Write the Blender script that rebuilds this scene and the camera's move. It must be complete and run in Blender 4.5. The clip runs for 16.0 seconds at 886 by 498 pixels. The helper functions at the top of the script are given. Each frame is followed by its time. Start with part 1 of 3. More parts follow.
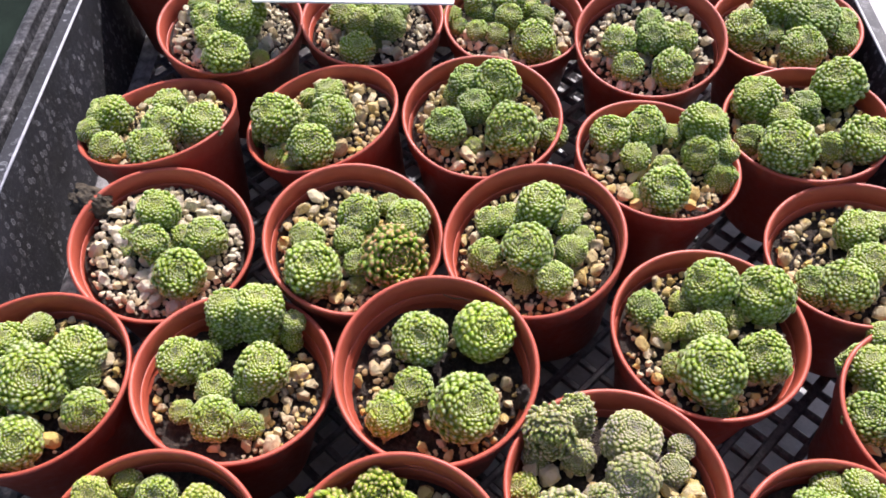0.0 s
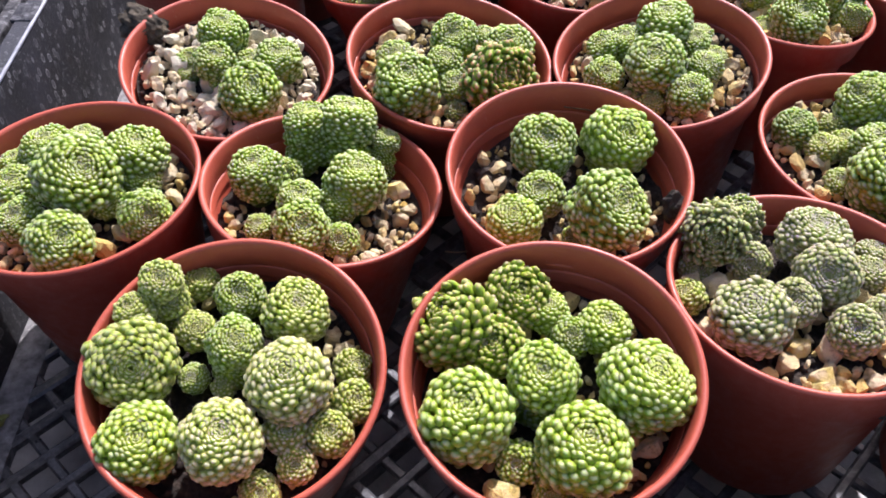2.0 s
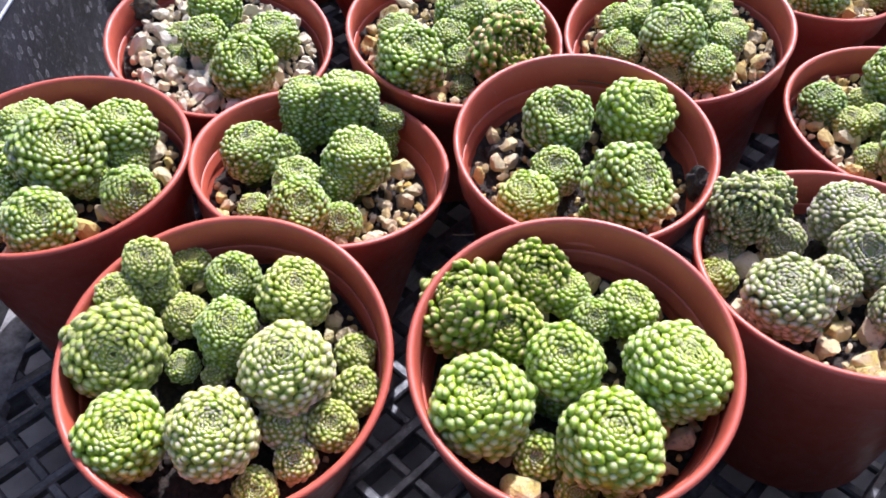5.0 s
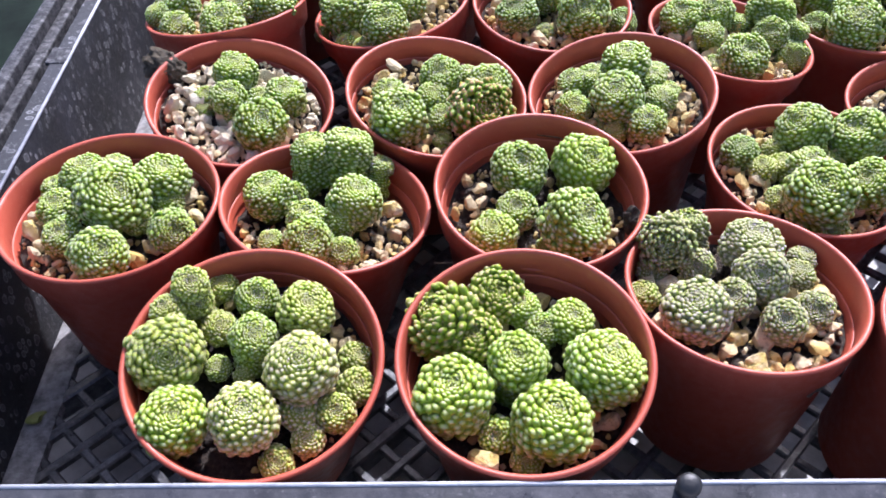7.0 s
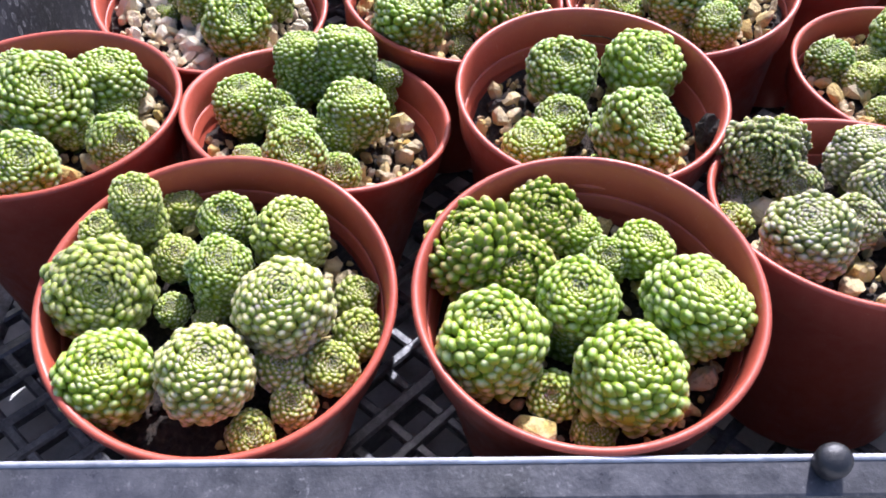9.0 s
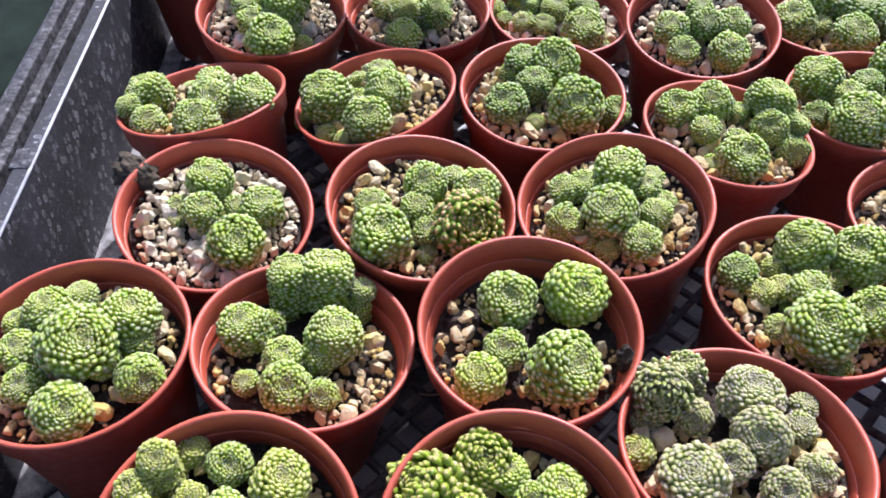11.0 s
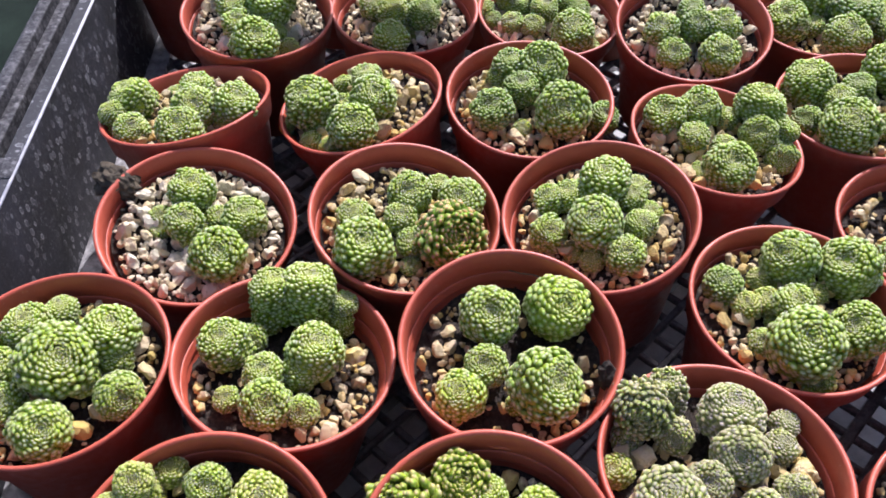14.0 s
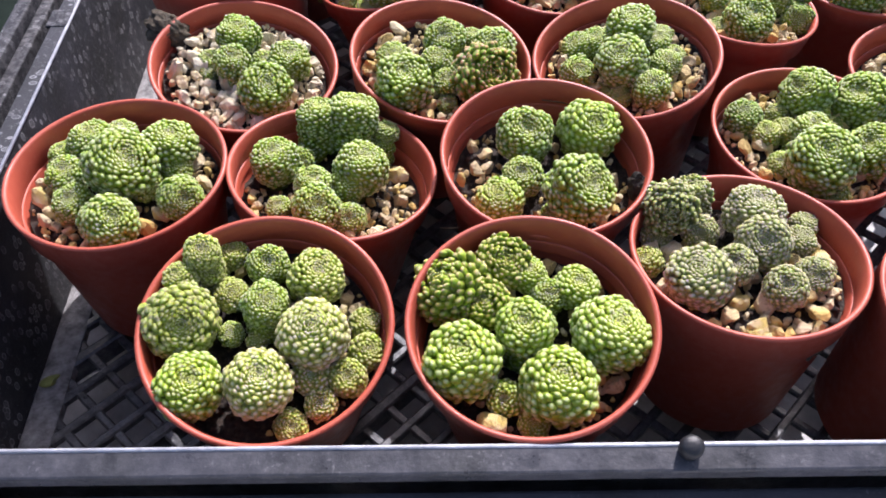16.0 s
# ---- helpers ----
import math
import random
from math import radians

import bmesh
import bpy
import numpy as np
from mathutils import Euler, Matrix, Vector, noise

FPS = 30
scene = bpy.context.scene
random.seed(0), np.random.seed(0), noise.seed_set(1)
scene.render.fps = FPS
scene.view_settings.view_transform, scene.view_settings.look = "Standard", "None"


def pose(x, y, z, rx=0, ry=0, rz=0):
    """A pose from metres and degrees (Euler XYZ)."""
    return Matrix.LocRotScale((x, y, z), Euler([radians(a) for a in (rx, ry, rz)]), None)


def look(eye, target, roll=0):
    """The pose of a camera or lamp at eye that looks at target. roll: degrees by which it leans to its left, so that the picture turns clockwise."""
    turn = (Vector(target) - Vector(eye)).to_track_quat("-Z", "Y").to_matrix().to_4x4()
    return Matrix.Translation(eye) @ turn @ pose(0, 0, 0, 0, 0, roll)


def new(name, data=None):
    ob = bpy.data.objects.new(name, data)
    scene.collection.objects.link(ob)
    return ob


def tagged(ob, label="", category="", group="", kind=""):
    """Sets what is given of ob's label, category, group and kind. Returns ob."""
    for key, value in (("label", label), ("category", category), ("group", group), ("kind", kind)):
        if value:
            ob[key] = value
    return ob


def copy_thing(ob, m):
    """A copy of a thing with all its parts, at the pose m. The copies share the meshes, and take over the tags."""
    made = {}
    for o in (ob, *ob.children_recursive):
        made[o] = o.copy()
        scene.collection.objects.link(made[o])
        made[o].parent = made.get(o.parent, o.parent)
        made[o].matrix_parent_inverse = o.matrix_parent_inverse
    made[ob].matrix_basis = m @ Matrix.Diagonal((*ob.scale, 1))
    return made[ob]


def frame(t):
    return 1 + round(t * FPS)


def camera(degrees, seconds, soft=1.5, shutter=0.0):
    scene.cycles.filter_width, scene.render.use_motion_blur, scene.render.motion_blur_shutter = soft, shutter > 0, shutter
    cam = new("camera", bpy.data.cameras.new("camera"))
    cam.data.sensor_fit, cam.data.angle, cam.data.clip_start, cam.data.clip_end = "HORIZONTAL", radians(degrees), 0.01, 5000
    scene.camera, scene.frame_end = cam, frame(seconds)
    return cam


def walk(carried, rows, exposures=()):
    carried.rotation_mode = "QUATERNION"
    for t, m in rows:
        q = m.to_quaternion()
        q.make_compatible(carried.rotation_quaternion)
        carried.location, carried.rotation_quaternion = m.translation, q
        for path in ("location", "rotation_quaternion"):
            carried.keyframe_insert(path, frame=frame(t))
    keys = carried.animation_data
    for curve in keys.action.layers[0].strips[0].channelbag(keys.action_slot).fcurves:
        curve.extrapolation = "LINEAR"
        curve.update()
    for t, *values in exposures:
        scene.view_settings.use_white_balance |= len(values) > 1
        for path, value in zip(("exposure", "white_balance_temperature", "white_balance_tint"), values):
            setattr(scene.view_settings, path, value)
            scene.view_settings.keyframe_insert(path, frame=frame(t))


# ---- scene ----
# a hand-held camera over a nursery tray
cam = camera(58.5, 16.0, soft=1.8)
METRES, EYE, TILT, LEAN, TURN = 0.449, 0.299, -54.0, 0.5, 0.0
ROWS = [
    (0.0, 0.0, 0.0, 0.0, 0.0, 0.0, -0.0),
    (0.5, -0.0373, 0.0079, -0.0665, -0.19, 1.72, -0.39),
    (1.0, -0.0787, 0.0302, -0.1144, -0.54, 3.09, -0.46),
    (1.5, -0.0965, 0.077, -0.1574, -1.06, 4.2, -0.3),
    (2.0, -0.0954, 0.1029, -0.1798, -1.43, 4.91, -0.15),
    (2.5, -0.0913, 0.1213, -0.1969, -1.7, 5.25, -0.03),
    (3.0, -0.0994, 0.1391, -0.1999, -1.9, 5.32, -0.01),
    (3.5, -0.1021, 0.1436, -0.1951, -2.0, 5.26, -0.06),
    (6.0, -0.1021, 0.1154, -0.1798, -1.63, 5.77, 0.33),
    (6.5, -0.0948, 0.0651, -0.1963, -1.72, 6.65, 0.41),
    (7.0, -0.0957, 0.0334, -0.2031, -2.01, 7.36, 0.47),
    (7.5, -0.0981, 0.0263, -0.1946, -2.37, 7.83, 0.47),
    (8.0, -0.1075, 0.0813, -0.2141, -2.64, 8.1, 0.48),
    (8.5, -0.1166, 0.1484, -0.232, -2.7, 7.8, 0.48),
    (9.0, -0.1104, 0.1619, -0.2329, -2.67, 7.5, 0.57),
    (9.5, -0.1031, 0.1274, -0.1922, -2.64, 7.12, 0.72),
    (10.0, -0.1008, 0.0724, -0.1388, -2.63, 6.76, 0.8),
    (12.5, -0.0688, 0.0629, -0.0497, -2.5, 4.9, 0.29),
    (13.0, -0.0678, 0.0688, -0.0453, -2.43, 4.71, 0.39),
    (13.5, -0.0716, 0.0677, -0.0514, -2.39, 4.57, 0.52),
    (14.0, -0.0736, 0.0505, -0.0661, -2.4, 4.53, 0.66),
    (14.5, -0.0842, 0.03, -0.0926, -2.48, 4.47, 0.8),
    (15.0, -0.0933, 0.0055, -0.1251, -2.48, 4.38, 0.84),
    (15.5, -0.0958, 0.0086, -0.1709, -2.44, 4.25, 0.75),
    (16.0, -0.1047, 0.0262, -0.1958, -2.41, 4.08, 0.61),
]
walk(cam, [(t, pose(0, 0, EYE, TILT, LEAN, TURN) @ pose(METRES * x, METRES * y, METRES * z, 90 + pitch, roll, yaw)) for t, x, y, z, yaw, pitch, roll in ROWS], [(t, e, k, 21) for t, e, k in ((0.0, 0.66, 6100), (2.0, 0.78, 5900), (3.5, 0.91, 5600), (6.0, 0.97, 5550), (7.5, 0.97, 5550), (9.5, 1.00, 5600), (10.2, 0.97, 5600), (12.5, 0.68, 5800), (14.5, 0.68, 5800), (16.0, 0.76, 5950))])

# ---- light ----
SUN_FROM = Vector((0.24, 0.69, 0.76)).normalized()
world = bpy.data.worlds.new("sky")
scene.world = world
world.use_nodes = True
wt = world.node_tree
sky = wt.nodes.new("ShaderNodeTexSky")
sky.sky_type = "NISHITA"
sky.sun_disc = False
sky.air_density, sky.dust_density, sky.ozone_density = 0.9, 3.5, 0.8
sky.sun_elevation = math.asin(SUN_FROM.z)
sky.sun_rotation = math.atan2(SUN_FROM.x, SUN_FROM.y)
wt.nodes["Background"].inputs["Strength"].default_value = 0.13
wt.links.new(sky.outputs["Color"], wt.nodes["Background"].inputs["Color"])
sun_data = bpy.data.lights.new("sun", "SUN")
sun_data.energy, sun_data.angle, sun_data.color = 4.5, radians(0.6), (1.0, 0.96, 0.90)
sun = new("sun", sun_data)
sun.matrix_world = look(SUN_FROM * 3, (0, 0, 0))


# ---- materials ----
class Nodes:
    """A short way to write a node material."""

    def __init__(self, name):
        self.mat = bpy.data.materials.new(name)
        self.mat.use_nodes = True
        self.tree = self.mat.node_tree
        self.bsdf = self.tree.nodes["Principled BSDF"]

    def add(self, kind, **inputs):
        node = self.tree.nodes.new(kind)
        for key, value in inputs.items():
            self.put(node, key.replace("_", " "), value)
        return node

    def put(self, node, key, value):
        socket = node.inputs[int(key)] if key.isdigit() else node.inputs[key]
        if isinstance(value, bpy.types.NodeSocket):
            self.tree.links.new(value, socket)
        else:
            socket.default_value = value

    def set(self, **inputs):
        for key, value in inputs.items():
            self.put(self.bsdf, key.replace("_", " "), value)
        return self

    def coords(self):
        return self.add("ShaderNodeTexCoord").outputs["Object"]

    def noise(self, scale, detail=3.0, rough=0.5, vector=None):
        node = self.add("ShaderNodeTexNoise", Scale=scale, Detail=detail, Roughness=rough)
        self.put(node, "Vector", vector if vector else self.coords())
        return node.outputs["Fac"]

    def ramp(self, fac, *stops):
        node = self.add("ShaderNodeValToRGB", Fac=fac)
        el = node.color_ramp.elements
        while len(el) < len(stops):
            el.new(0.5)
        for e, (at, colour) in zip(el, stops):
            e.position = at
            e.color = (*colour, 1) if len(colour) == 3 else colour
        return node.outputs["Color"]

    def mix(self, fac, a, b, blend="MIX"):
        node = self.tree.nodes.new("ShaderNodeMix")
        node.data_type, node.blend_type = "RGBA", blend
        for i, v in ((0, fac), (6, a), (7, b)):
            if isinstance(v, bpy.types.NodeSocket):
                self.tree.links.new(v, node.inputs[i])
            else:
                node.inputs[i].default_value = (*v, 1) if isinstance(v, tuple) and len(v) == 3 else v
        return node.outputs[2]

    def bump(self, height, strength, distance):
        node = self.add("ShaderNodeBump", Height=height, Strength=strength, Distance=distance)
        self.put(self.bsdf, "Normal", node.outputs["Normal"])
        return self


def grey(v):
    return (v, v, v)


def plastic_terracotta():
    n = Nodes("terracotta_plastic")
    blotch = n.noise(55, 4, 0.6)
    base = n.ramp(blotch, (0.3, (0.38, 0.068, 0.036)), (0.7, (0.47, 0.096, 0.052)))
    speck = n.ramp(n.noise(1300, 2, 0.7), (0.66, grey(0)), (0.72, grey(1)))
    colour = n.mix(n.mix(0.4, grey(0), speck), base, (0.55, 0.32, 0.24))
    info = n.add("ShaderNodeObjectInfo")
    colour = n.mix(n.mix(info.outputs["Random"], grey(0.0), grey(0.22)), colour, (0.28, 0.062, 0.045))
    n.set(Base_Color=colour, Roughness=n.ramp(n.noise(300, 3, 0.6), (0.3, grey(0.36)), (0.7, grey(0.54))), Specular_IOR_Level=0.4)
    n.bump(n.noise(700, 3, 0.6), 0.12, 0.0004)
    return n.mat


def plastic_black(name, dust=0.5, base=0.018, drops=0.0, rough=(0.32, 0.55), specular=0.5, mottle=0.0):
    """Black plastic with a film of dust, fine specks and, where drops is given, dried water marks."""
    n = Nodes(name)
    body = n.ramp(n.noise(40, 4, 0.6), (0.3, grey(base * 0.7)), (0.75, (base * 1.45, base * 1.45, base * 1.75)))
    specks = n.ramp(n.noise(700, 4, 0.75), (0.57, grey(0)), (0.72, grey(1)))
    film = n.ramp(n.noise(26, 5, 0.65), (0.40, grey(0.06)), (0.75, grey(0.8)))
    fac = n.mix(1.0, specks, film, "MULTIPLY")
    fac = n.mix(dust, grey(0), fac)
    colour = n.mix(fac, body, (0.40, 0.39, 0.38))
    if mottle:
        scuff = n.ramp(n.noise(240, 6, 0.75), (0.42, grey(0)), (0.70, grey(mottle)))
        colour = n.mix(scuff, colour, (0.30, 0.29, 0.29))
    if drops:
        stretch = n.add("ShaderNodeVectorMath", **{"0": n.coords(), "1": (210.0, 300.0, 190.0)})
        stretch.operation = "MULTIPLY"
        cell = n.add("ShaderNodeTexVoronoi", Vector=stretch.outputs["Vector"], Scale=1.0, Randomness=1.0)
        ring = n.ramp(cell.outputs["Distance"], (0.10, grey(0.35)), (0.22, grey(0.15)), (0.30, grey(1)), (0.36, grey(0)))
        some = n.ramp(n.noise(60, 3, 0.6), (0.42, grey(0)), (0.58, grey(drops)))
        colour = n.mix(n.mix(1.0, ring, some, "MULTIPLY"), colour, (0.42, 0.42, 0.43))
    n.set(Base_Color=colour, Roughness=n.ramp(n.noise(160, 4, 0.7), (0.3, grey(rough[0])), (0.7, grey(rough[1]))), Specular_IOR_Level=specular)
    n.bump(n.noise(500, 4, 0.7), 0.25, 0.0006)
    return n.mat


def leaf_material(name, young, mature, tip, tip_amount=0.5):
    """Waxy leaf: young leaves in the rosette's eye, mature ones outside, pale at the tip."""
    n = Nodes(name)
    at = n.add("ShaderNodeAttribute")
    at.attribute_name = "leaf"
    split = n.add("ShaderNodeSeparateColor", Color=at.outputs["Color"])
    isle = n.add("ShaderNodeNewGeometry").outputs["Random Per Island"]
    isle = n.mix(split.outputs["Blue"], isle, n.add("ShaderNodeObjectInfo").outputs["Random"])
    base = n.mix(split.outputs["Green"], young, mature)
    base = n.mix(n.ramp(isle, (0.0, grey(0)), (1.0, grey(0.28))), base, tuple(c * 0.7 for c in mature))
    tips = n.ramp(split.outputs["Red"], (0.89, grey(0)), (1.0, grey(min(1.0, tip_amount * 1.1))))
    colour = n.mix(tips, base, tip)
    colour = n.mix(n.ramp(n.noise(420, 3, 0.6), (0.40, grey(0)), (0.75, grey(0.28))), colour, tuple(min(1, c * 1.45) for c in mature))
    n.set(Base_Color=colour, Roughness=n.ramp(n.noise(900, 2, 0.6), (0.3, grey(0.36)), (0.7, grey(0.52))))
    n.set(Subsurface_Weight=0.9, Subsurface_Radius=(0.75, 1.0, 0.28), Subsurface_Scale=0.0026, Specular_IOR_Level=0.32)
    n.bump(n.noise(1800, 2, 0.6), 0.10, 0.0003)
    return n.mat


def soil_material():
    n = Nodes("potting_soil")
    c = n.ramp(n.noise(500, 5, 0.7), (0.3, (0.012, 0.009, 0.007)), (0.52, (0.045, 0.032, 0.023)), (0.75, (0.13, 0.09, 0.06)))
    n.set(Base_Color=c, Roughness=0.95)
    n.bump(n.noise(900, 5, 0.75), 0.9, 0.002)
    return n.mat


def stone_material(name, tints):
    """Rough gravel, each stone of its own tint, with soil in its hollows."""
    n = Nodes(name)
    isle = n.add("ShaderNodeNewGeometry").outputs["Random Per Island"]
    base = n.ramp(isle, *[(k / (len(tints) - 1), c) for k, c in enumerate(tints)])
    blotch = n.ramp(n.noise(190, 3, 0.6), (0.42, grey(0)), (0.62, grey(0.6)))
    c = n.mix(blotch, base, n.mix(isle, (0.50, 0.36, 0.11), (0.66, 0.58, 0.44)))
    dirt = n.ramp(n.noise(420, 4, 0.7), (0.30, grey(0.7)), (0.43, grey(0)))
    c = n.mix(dirt, c, (0.10, 0.065, 0.038))
    n.set(Base_Color=c, Roughness=0.9, Specular_IOR_Level=0.3)
    n.bump(n.noise(900, 4, 0.75), 0.8, 0.0012)
    return n.mat


def plain(name, colour, rough=0.6, var=0.25, scale=80, bump=0.2, specular=0.5):
    n = Nodes(name)
    c = n.ramp(n.noise(scale, 5, 0.65), (0.3, tuple(v * (1 - var) for v in colour)), (0.7, tuple(min(1, v * (1 + var)) for v in colour)))
    n.set(Base_Color=c, Roughness=rough, Specular_IOR_Level=specular)
    n.bump(n.noise(scale * 6, 4, 0.7), bump, 0.0008)
    return n.mat


TERRACOTTA = plastic_terracotta()
SKIRT = plastic_black("outer_skirt_plastic", 0.8, 0.045, 0.0, (0.4, 0.6), 0.5)
BLACK = plastic_black("dusty_black_plastic", 0.9, 0.023, 0.55, (0.45, 0.7), 0.35)
RAIL = plastic_black("scuffed_rail_plastic", 1.0, 0.035, 0.0, (0.24, 0.60), 0.45, 0.16)
GRIME = plastic_black("grimy_rail_plastic", 1.0, 0.022, 0.3, (0.5, 0.75), 0.15, 0.35)
MARGIN = plain("dusty_margin_plastic", (0.25, 0.24, 0.235), 0.6, 0.75, 190, 0.9)
# pale grey that stands in for the bright highlight on the lip edges
GLINT = plain("pale_edge_glint", (0.42, 0.42, 0.44), 0.4, 0.35, 120, 0.3)
MESH = plastic_black("mesh_plastic", 0.9, 0.03, 0.0, (0.26, 0.5), 0.6, 0.4)
SOIL = soil_material()
STONE = stone_material("tan_gravel", ((0.58, 0.46, 0.23), (0.55, 0.37, 0.09), (0.65, 0.56, 0.35), (0.43, 0.33, 0.20), (0.60, 0.44, 0.14), (0.67, 0.58, 0.37), (0.50, 0.33, 0.12), (0.57, 0.47, 0.13)))
PALE_STONE = stone_material("pale_gravel", ((0.70, 0.62, 0.43), (0.65, 0.53, 0.37), (0.72, 0.66, 0.48), (0.46, 0.39, 0.30), (0.63, 0.50, 0.26), (0.74, 0.69, 0.51), (0.58, 0.48, 0.34)))
BENCH = plain("grey_bench", (0.50, 0.485, 0.47), 0.9, 0.3, 60, 0.4)
LABEL = plain("white_label_plastic", (0.80, 0.79, 0.77), 0.45, 0.04, 60, 0.05)
STRAW = plain("dry_straw", (0.50, 0.40, 0.26), 0.8, 0.3, 300, 0.3)
BARK = plain("bark_chip", (0.075, 0.058, 0.036), 0.95, 0.6, 260, 0.9)
CAP = plain("black_rubber", (0.012, 0.012, 0.013), 0.45, 0.3, 200, 0.2)
GREENISH = plain("grey_green_sheet", (0.009, 0.015, 0.010), 0.6, 0.6, 30, 0.1, 0.05)
LEAVES = {
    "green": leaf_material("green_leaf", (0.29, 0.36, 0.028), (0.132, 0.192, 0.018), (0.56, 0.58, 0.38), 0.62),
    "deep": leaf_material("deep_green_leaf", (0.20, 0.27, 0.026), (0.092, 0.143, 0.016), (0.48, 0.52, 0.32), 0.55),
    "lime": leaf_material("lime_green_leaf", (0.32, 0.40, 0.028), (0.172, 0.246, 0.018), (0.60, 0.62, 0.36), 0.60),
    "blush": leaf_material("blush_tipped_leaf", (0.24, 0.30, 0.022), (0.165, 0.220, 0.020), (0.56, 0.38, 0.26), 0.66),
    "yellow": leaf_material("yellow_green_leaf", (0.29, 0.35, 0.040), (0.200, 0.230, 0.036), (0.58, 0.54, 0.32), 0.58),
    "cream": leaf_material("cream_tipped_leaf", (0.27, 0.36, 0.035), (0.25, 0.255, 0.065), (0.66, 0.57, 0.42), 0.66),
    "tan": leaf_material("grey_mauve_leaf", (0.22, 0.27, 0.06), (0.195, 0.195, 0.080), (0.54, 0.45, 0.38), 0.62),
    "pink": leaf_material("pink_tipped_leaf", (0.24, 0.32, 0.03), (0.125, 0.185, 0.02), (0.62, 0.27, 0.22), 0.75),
}
CORE = plain("leafy_stem", (0.085, 0.13, 0.022), 0.8, 0.3, 300, 0.3)


# ---- building ----
def mesh_ob(name, verts, faces, material, parent=None, smooth=True, label=""):
    me = bpy.data.meshes.new(name)
    me.from_pydata(verts.tolist() if isinstance(verts, np.ndarray) else verts, [], faces)
    me.materials.append(material)
    if smooth:
        me.polygons.foreach_set("use_smooth", [True] * len(me.polygons))
    me.update()
    ob = new(name, me)
    if parent:
        ob.parent = parent
    return tagged(ob, label)


def part(name, bm, material, parent=None, label="", smooth=False):
    """One mesh object from a bmesh, under a thing or a part."""
    me = bpy.data.meshes.new(name)
    bmesh.ops.recalc_face_normals(bm, faces=bm.faces)
    bm.to_mesh(me)
    bm.free()
    me.materials.append(material)
    if smooth:
        me.polygons.foreach_set("use_smooth", [True] * len(me.polygons))
    ob = new(name, me)
    if parent:
        ob.parent = parent
    return tagged(ob, label)


def add_box(bm, x0, x1, y0, y1, z0, z1, bevel=0.0):
    made = bmesh.ops.create_cube(bm, size=1.0, matrix=Matrix.LocRotScale(((x0 + x1) / 2, (y0 + y1) / 2, (z0 + z1) / 2), None, (x1 - x0, y1 - y0, z1 - z0)))
    if bevel:
        edges = {e for v in made["verts"] for e in v.link_edges}
        bmesh.ops.bevel(bm, geom=list(edges), offset=bevel, segments=2, profile=0.6, affect="EDGES")


def lathe(name, profile, material, parent, segments=96, wobble=0.0, closed=True):
    """Turns a profile of (radius, height) round the z axis."""
    rows = len(profile)
    verts, faces = [], []
    for i in range(segments):
        a = 2 * math.pi * i / segments
        w = 1 + wobble * math.sin(2 * a + 0.7) + wobble * 0.5 * math.sin(3 * a)
        for r, z in profile:
            verts.append((r * w * math.cos(a), r * w * math.sin(a), z))
    for i in range(segments):
        j = (i + 1) % segments
        for k in range(rows if closed else rows - 1):
            m = (k + 1) % rows
            faces.append((i * rows + k, j * rows + k, j * rows + m, i * rows + m))
    return mesh_ob(name, verts, faces, material, parent)


# the tray
TRAY_X0, TRAY_X1, TRAY_Y0, TRAY_Y1, WALL = -0.176, 0.194, 0.030, 0.52, 0.058


def build_tray():
    tray = tagged(new("nursery_tray"), "black plastic carry tray with dusty walls holding pots", "tray")
    bm = bmesh.new()
    lip, t = 0.0066, 0.0022
    skew = -0.0125  # the front rail runs slightly askew
    # walls flare outward a little to the lip
    for side in ("left", "right", "front", "back"):
        bm = bmesh.new()
        if side in ("left", "right"):
            s = -1 if side == "left" else 1
            x = TRAY_X0 if side == "left" else TRAY_X1
            sec = [(x, -0.004), (x + s * 0.0038, WALL), (x + s * (0.0038 + lip), WALL), (x + s * (0.0038 + lip), WALL - 0.006), (x + s * (0.0038 + lip - t), WALL - 0.006), (x + s * (0.0038 + lip - t), WALL - t), (x + s * (0.0038 + t), WALL - t), (x + s * t, -0.004)]
            a = [bm.verts.new((q, TRAY_Y0 - 0.02, z)) for q, z in sec]
            b = [bm.verts.new((q, TRAY_Y1 + 0.02, z)) for q, z in sec]
        else:
            s = -1 if side == "front" else 1
            lip = 0.0066
            y = TRAY_Y0 if side == "front" else TRAY_Y1
            sec = [(y, -0.004), (y + s * 0.006, WALL), (y + s * (0.006 + lip), WALL - 0.0015), (y + s * (0.006 + lip), WALL - 0.006), (y + s * (0.006 + lip - t), WALL - 0.006), (y + s * (0.006 + lip - t), WALL - t - 0.0015), (y + s * (0.006 + t), WALL - t), (y + s * t, -0.004)]
            a = [bm.verts.new((TRAY_X0 - 0.0165, q + skew * (TRAY_X0 + 0.06), z + 0.0004)) for q, z in sec]
            b = [bm.verts.new((TRAY_X1 + 0.0165, q + skew * (TRAY_X1 + 0.06), z + 0.0004)) for q, z in sec]
        for i in range(len(sec)):
            j = (i + 1) % len(sec)
            bm.faces.new((a[i], a[j], b[j], b[i]))
        bm.faces.new(a)
        bm.faces.new(b[::-1])
        bmesh.ops.bevel(bm, geom=list(bm.edges), offset=0.0006, segments=2, profile=0.5, affect="EDGES")
        part("wall", bm, RAIL if side == "front" else BLACK, tray)
    return tray


tray = build_tray()


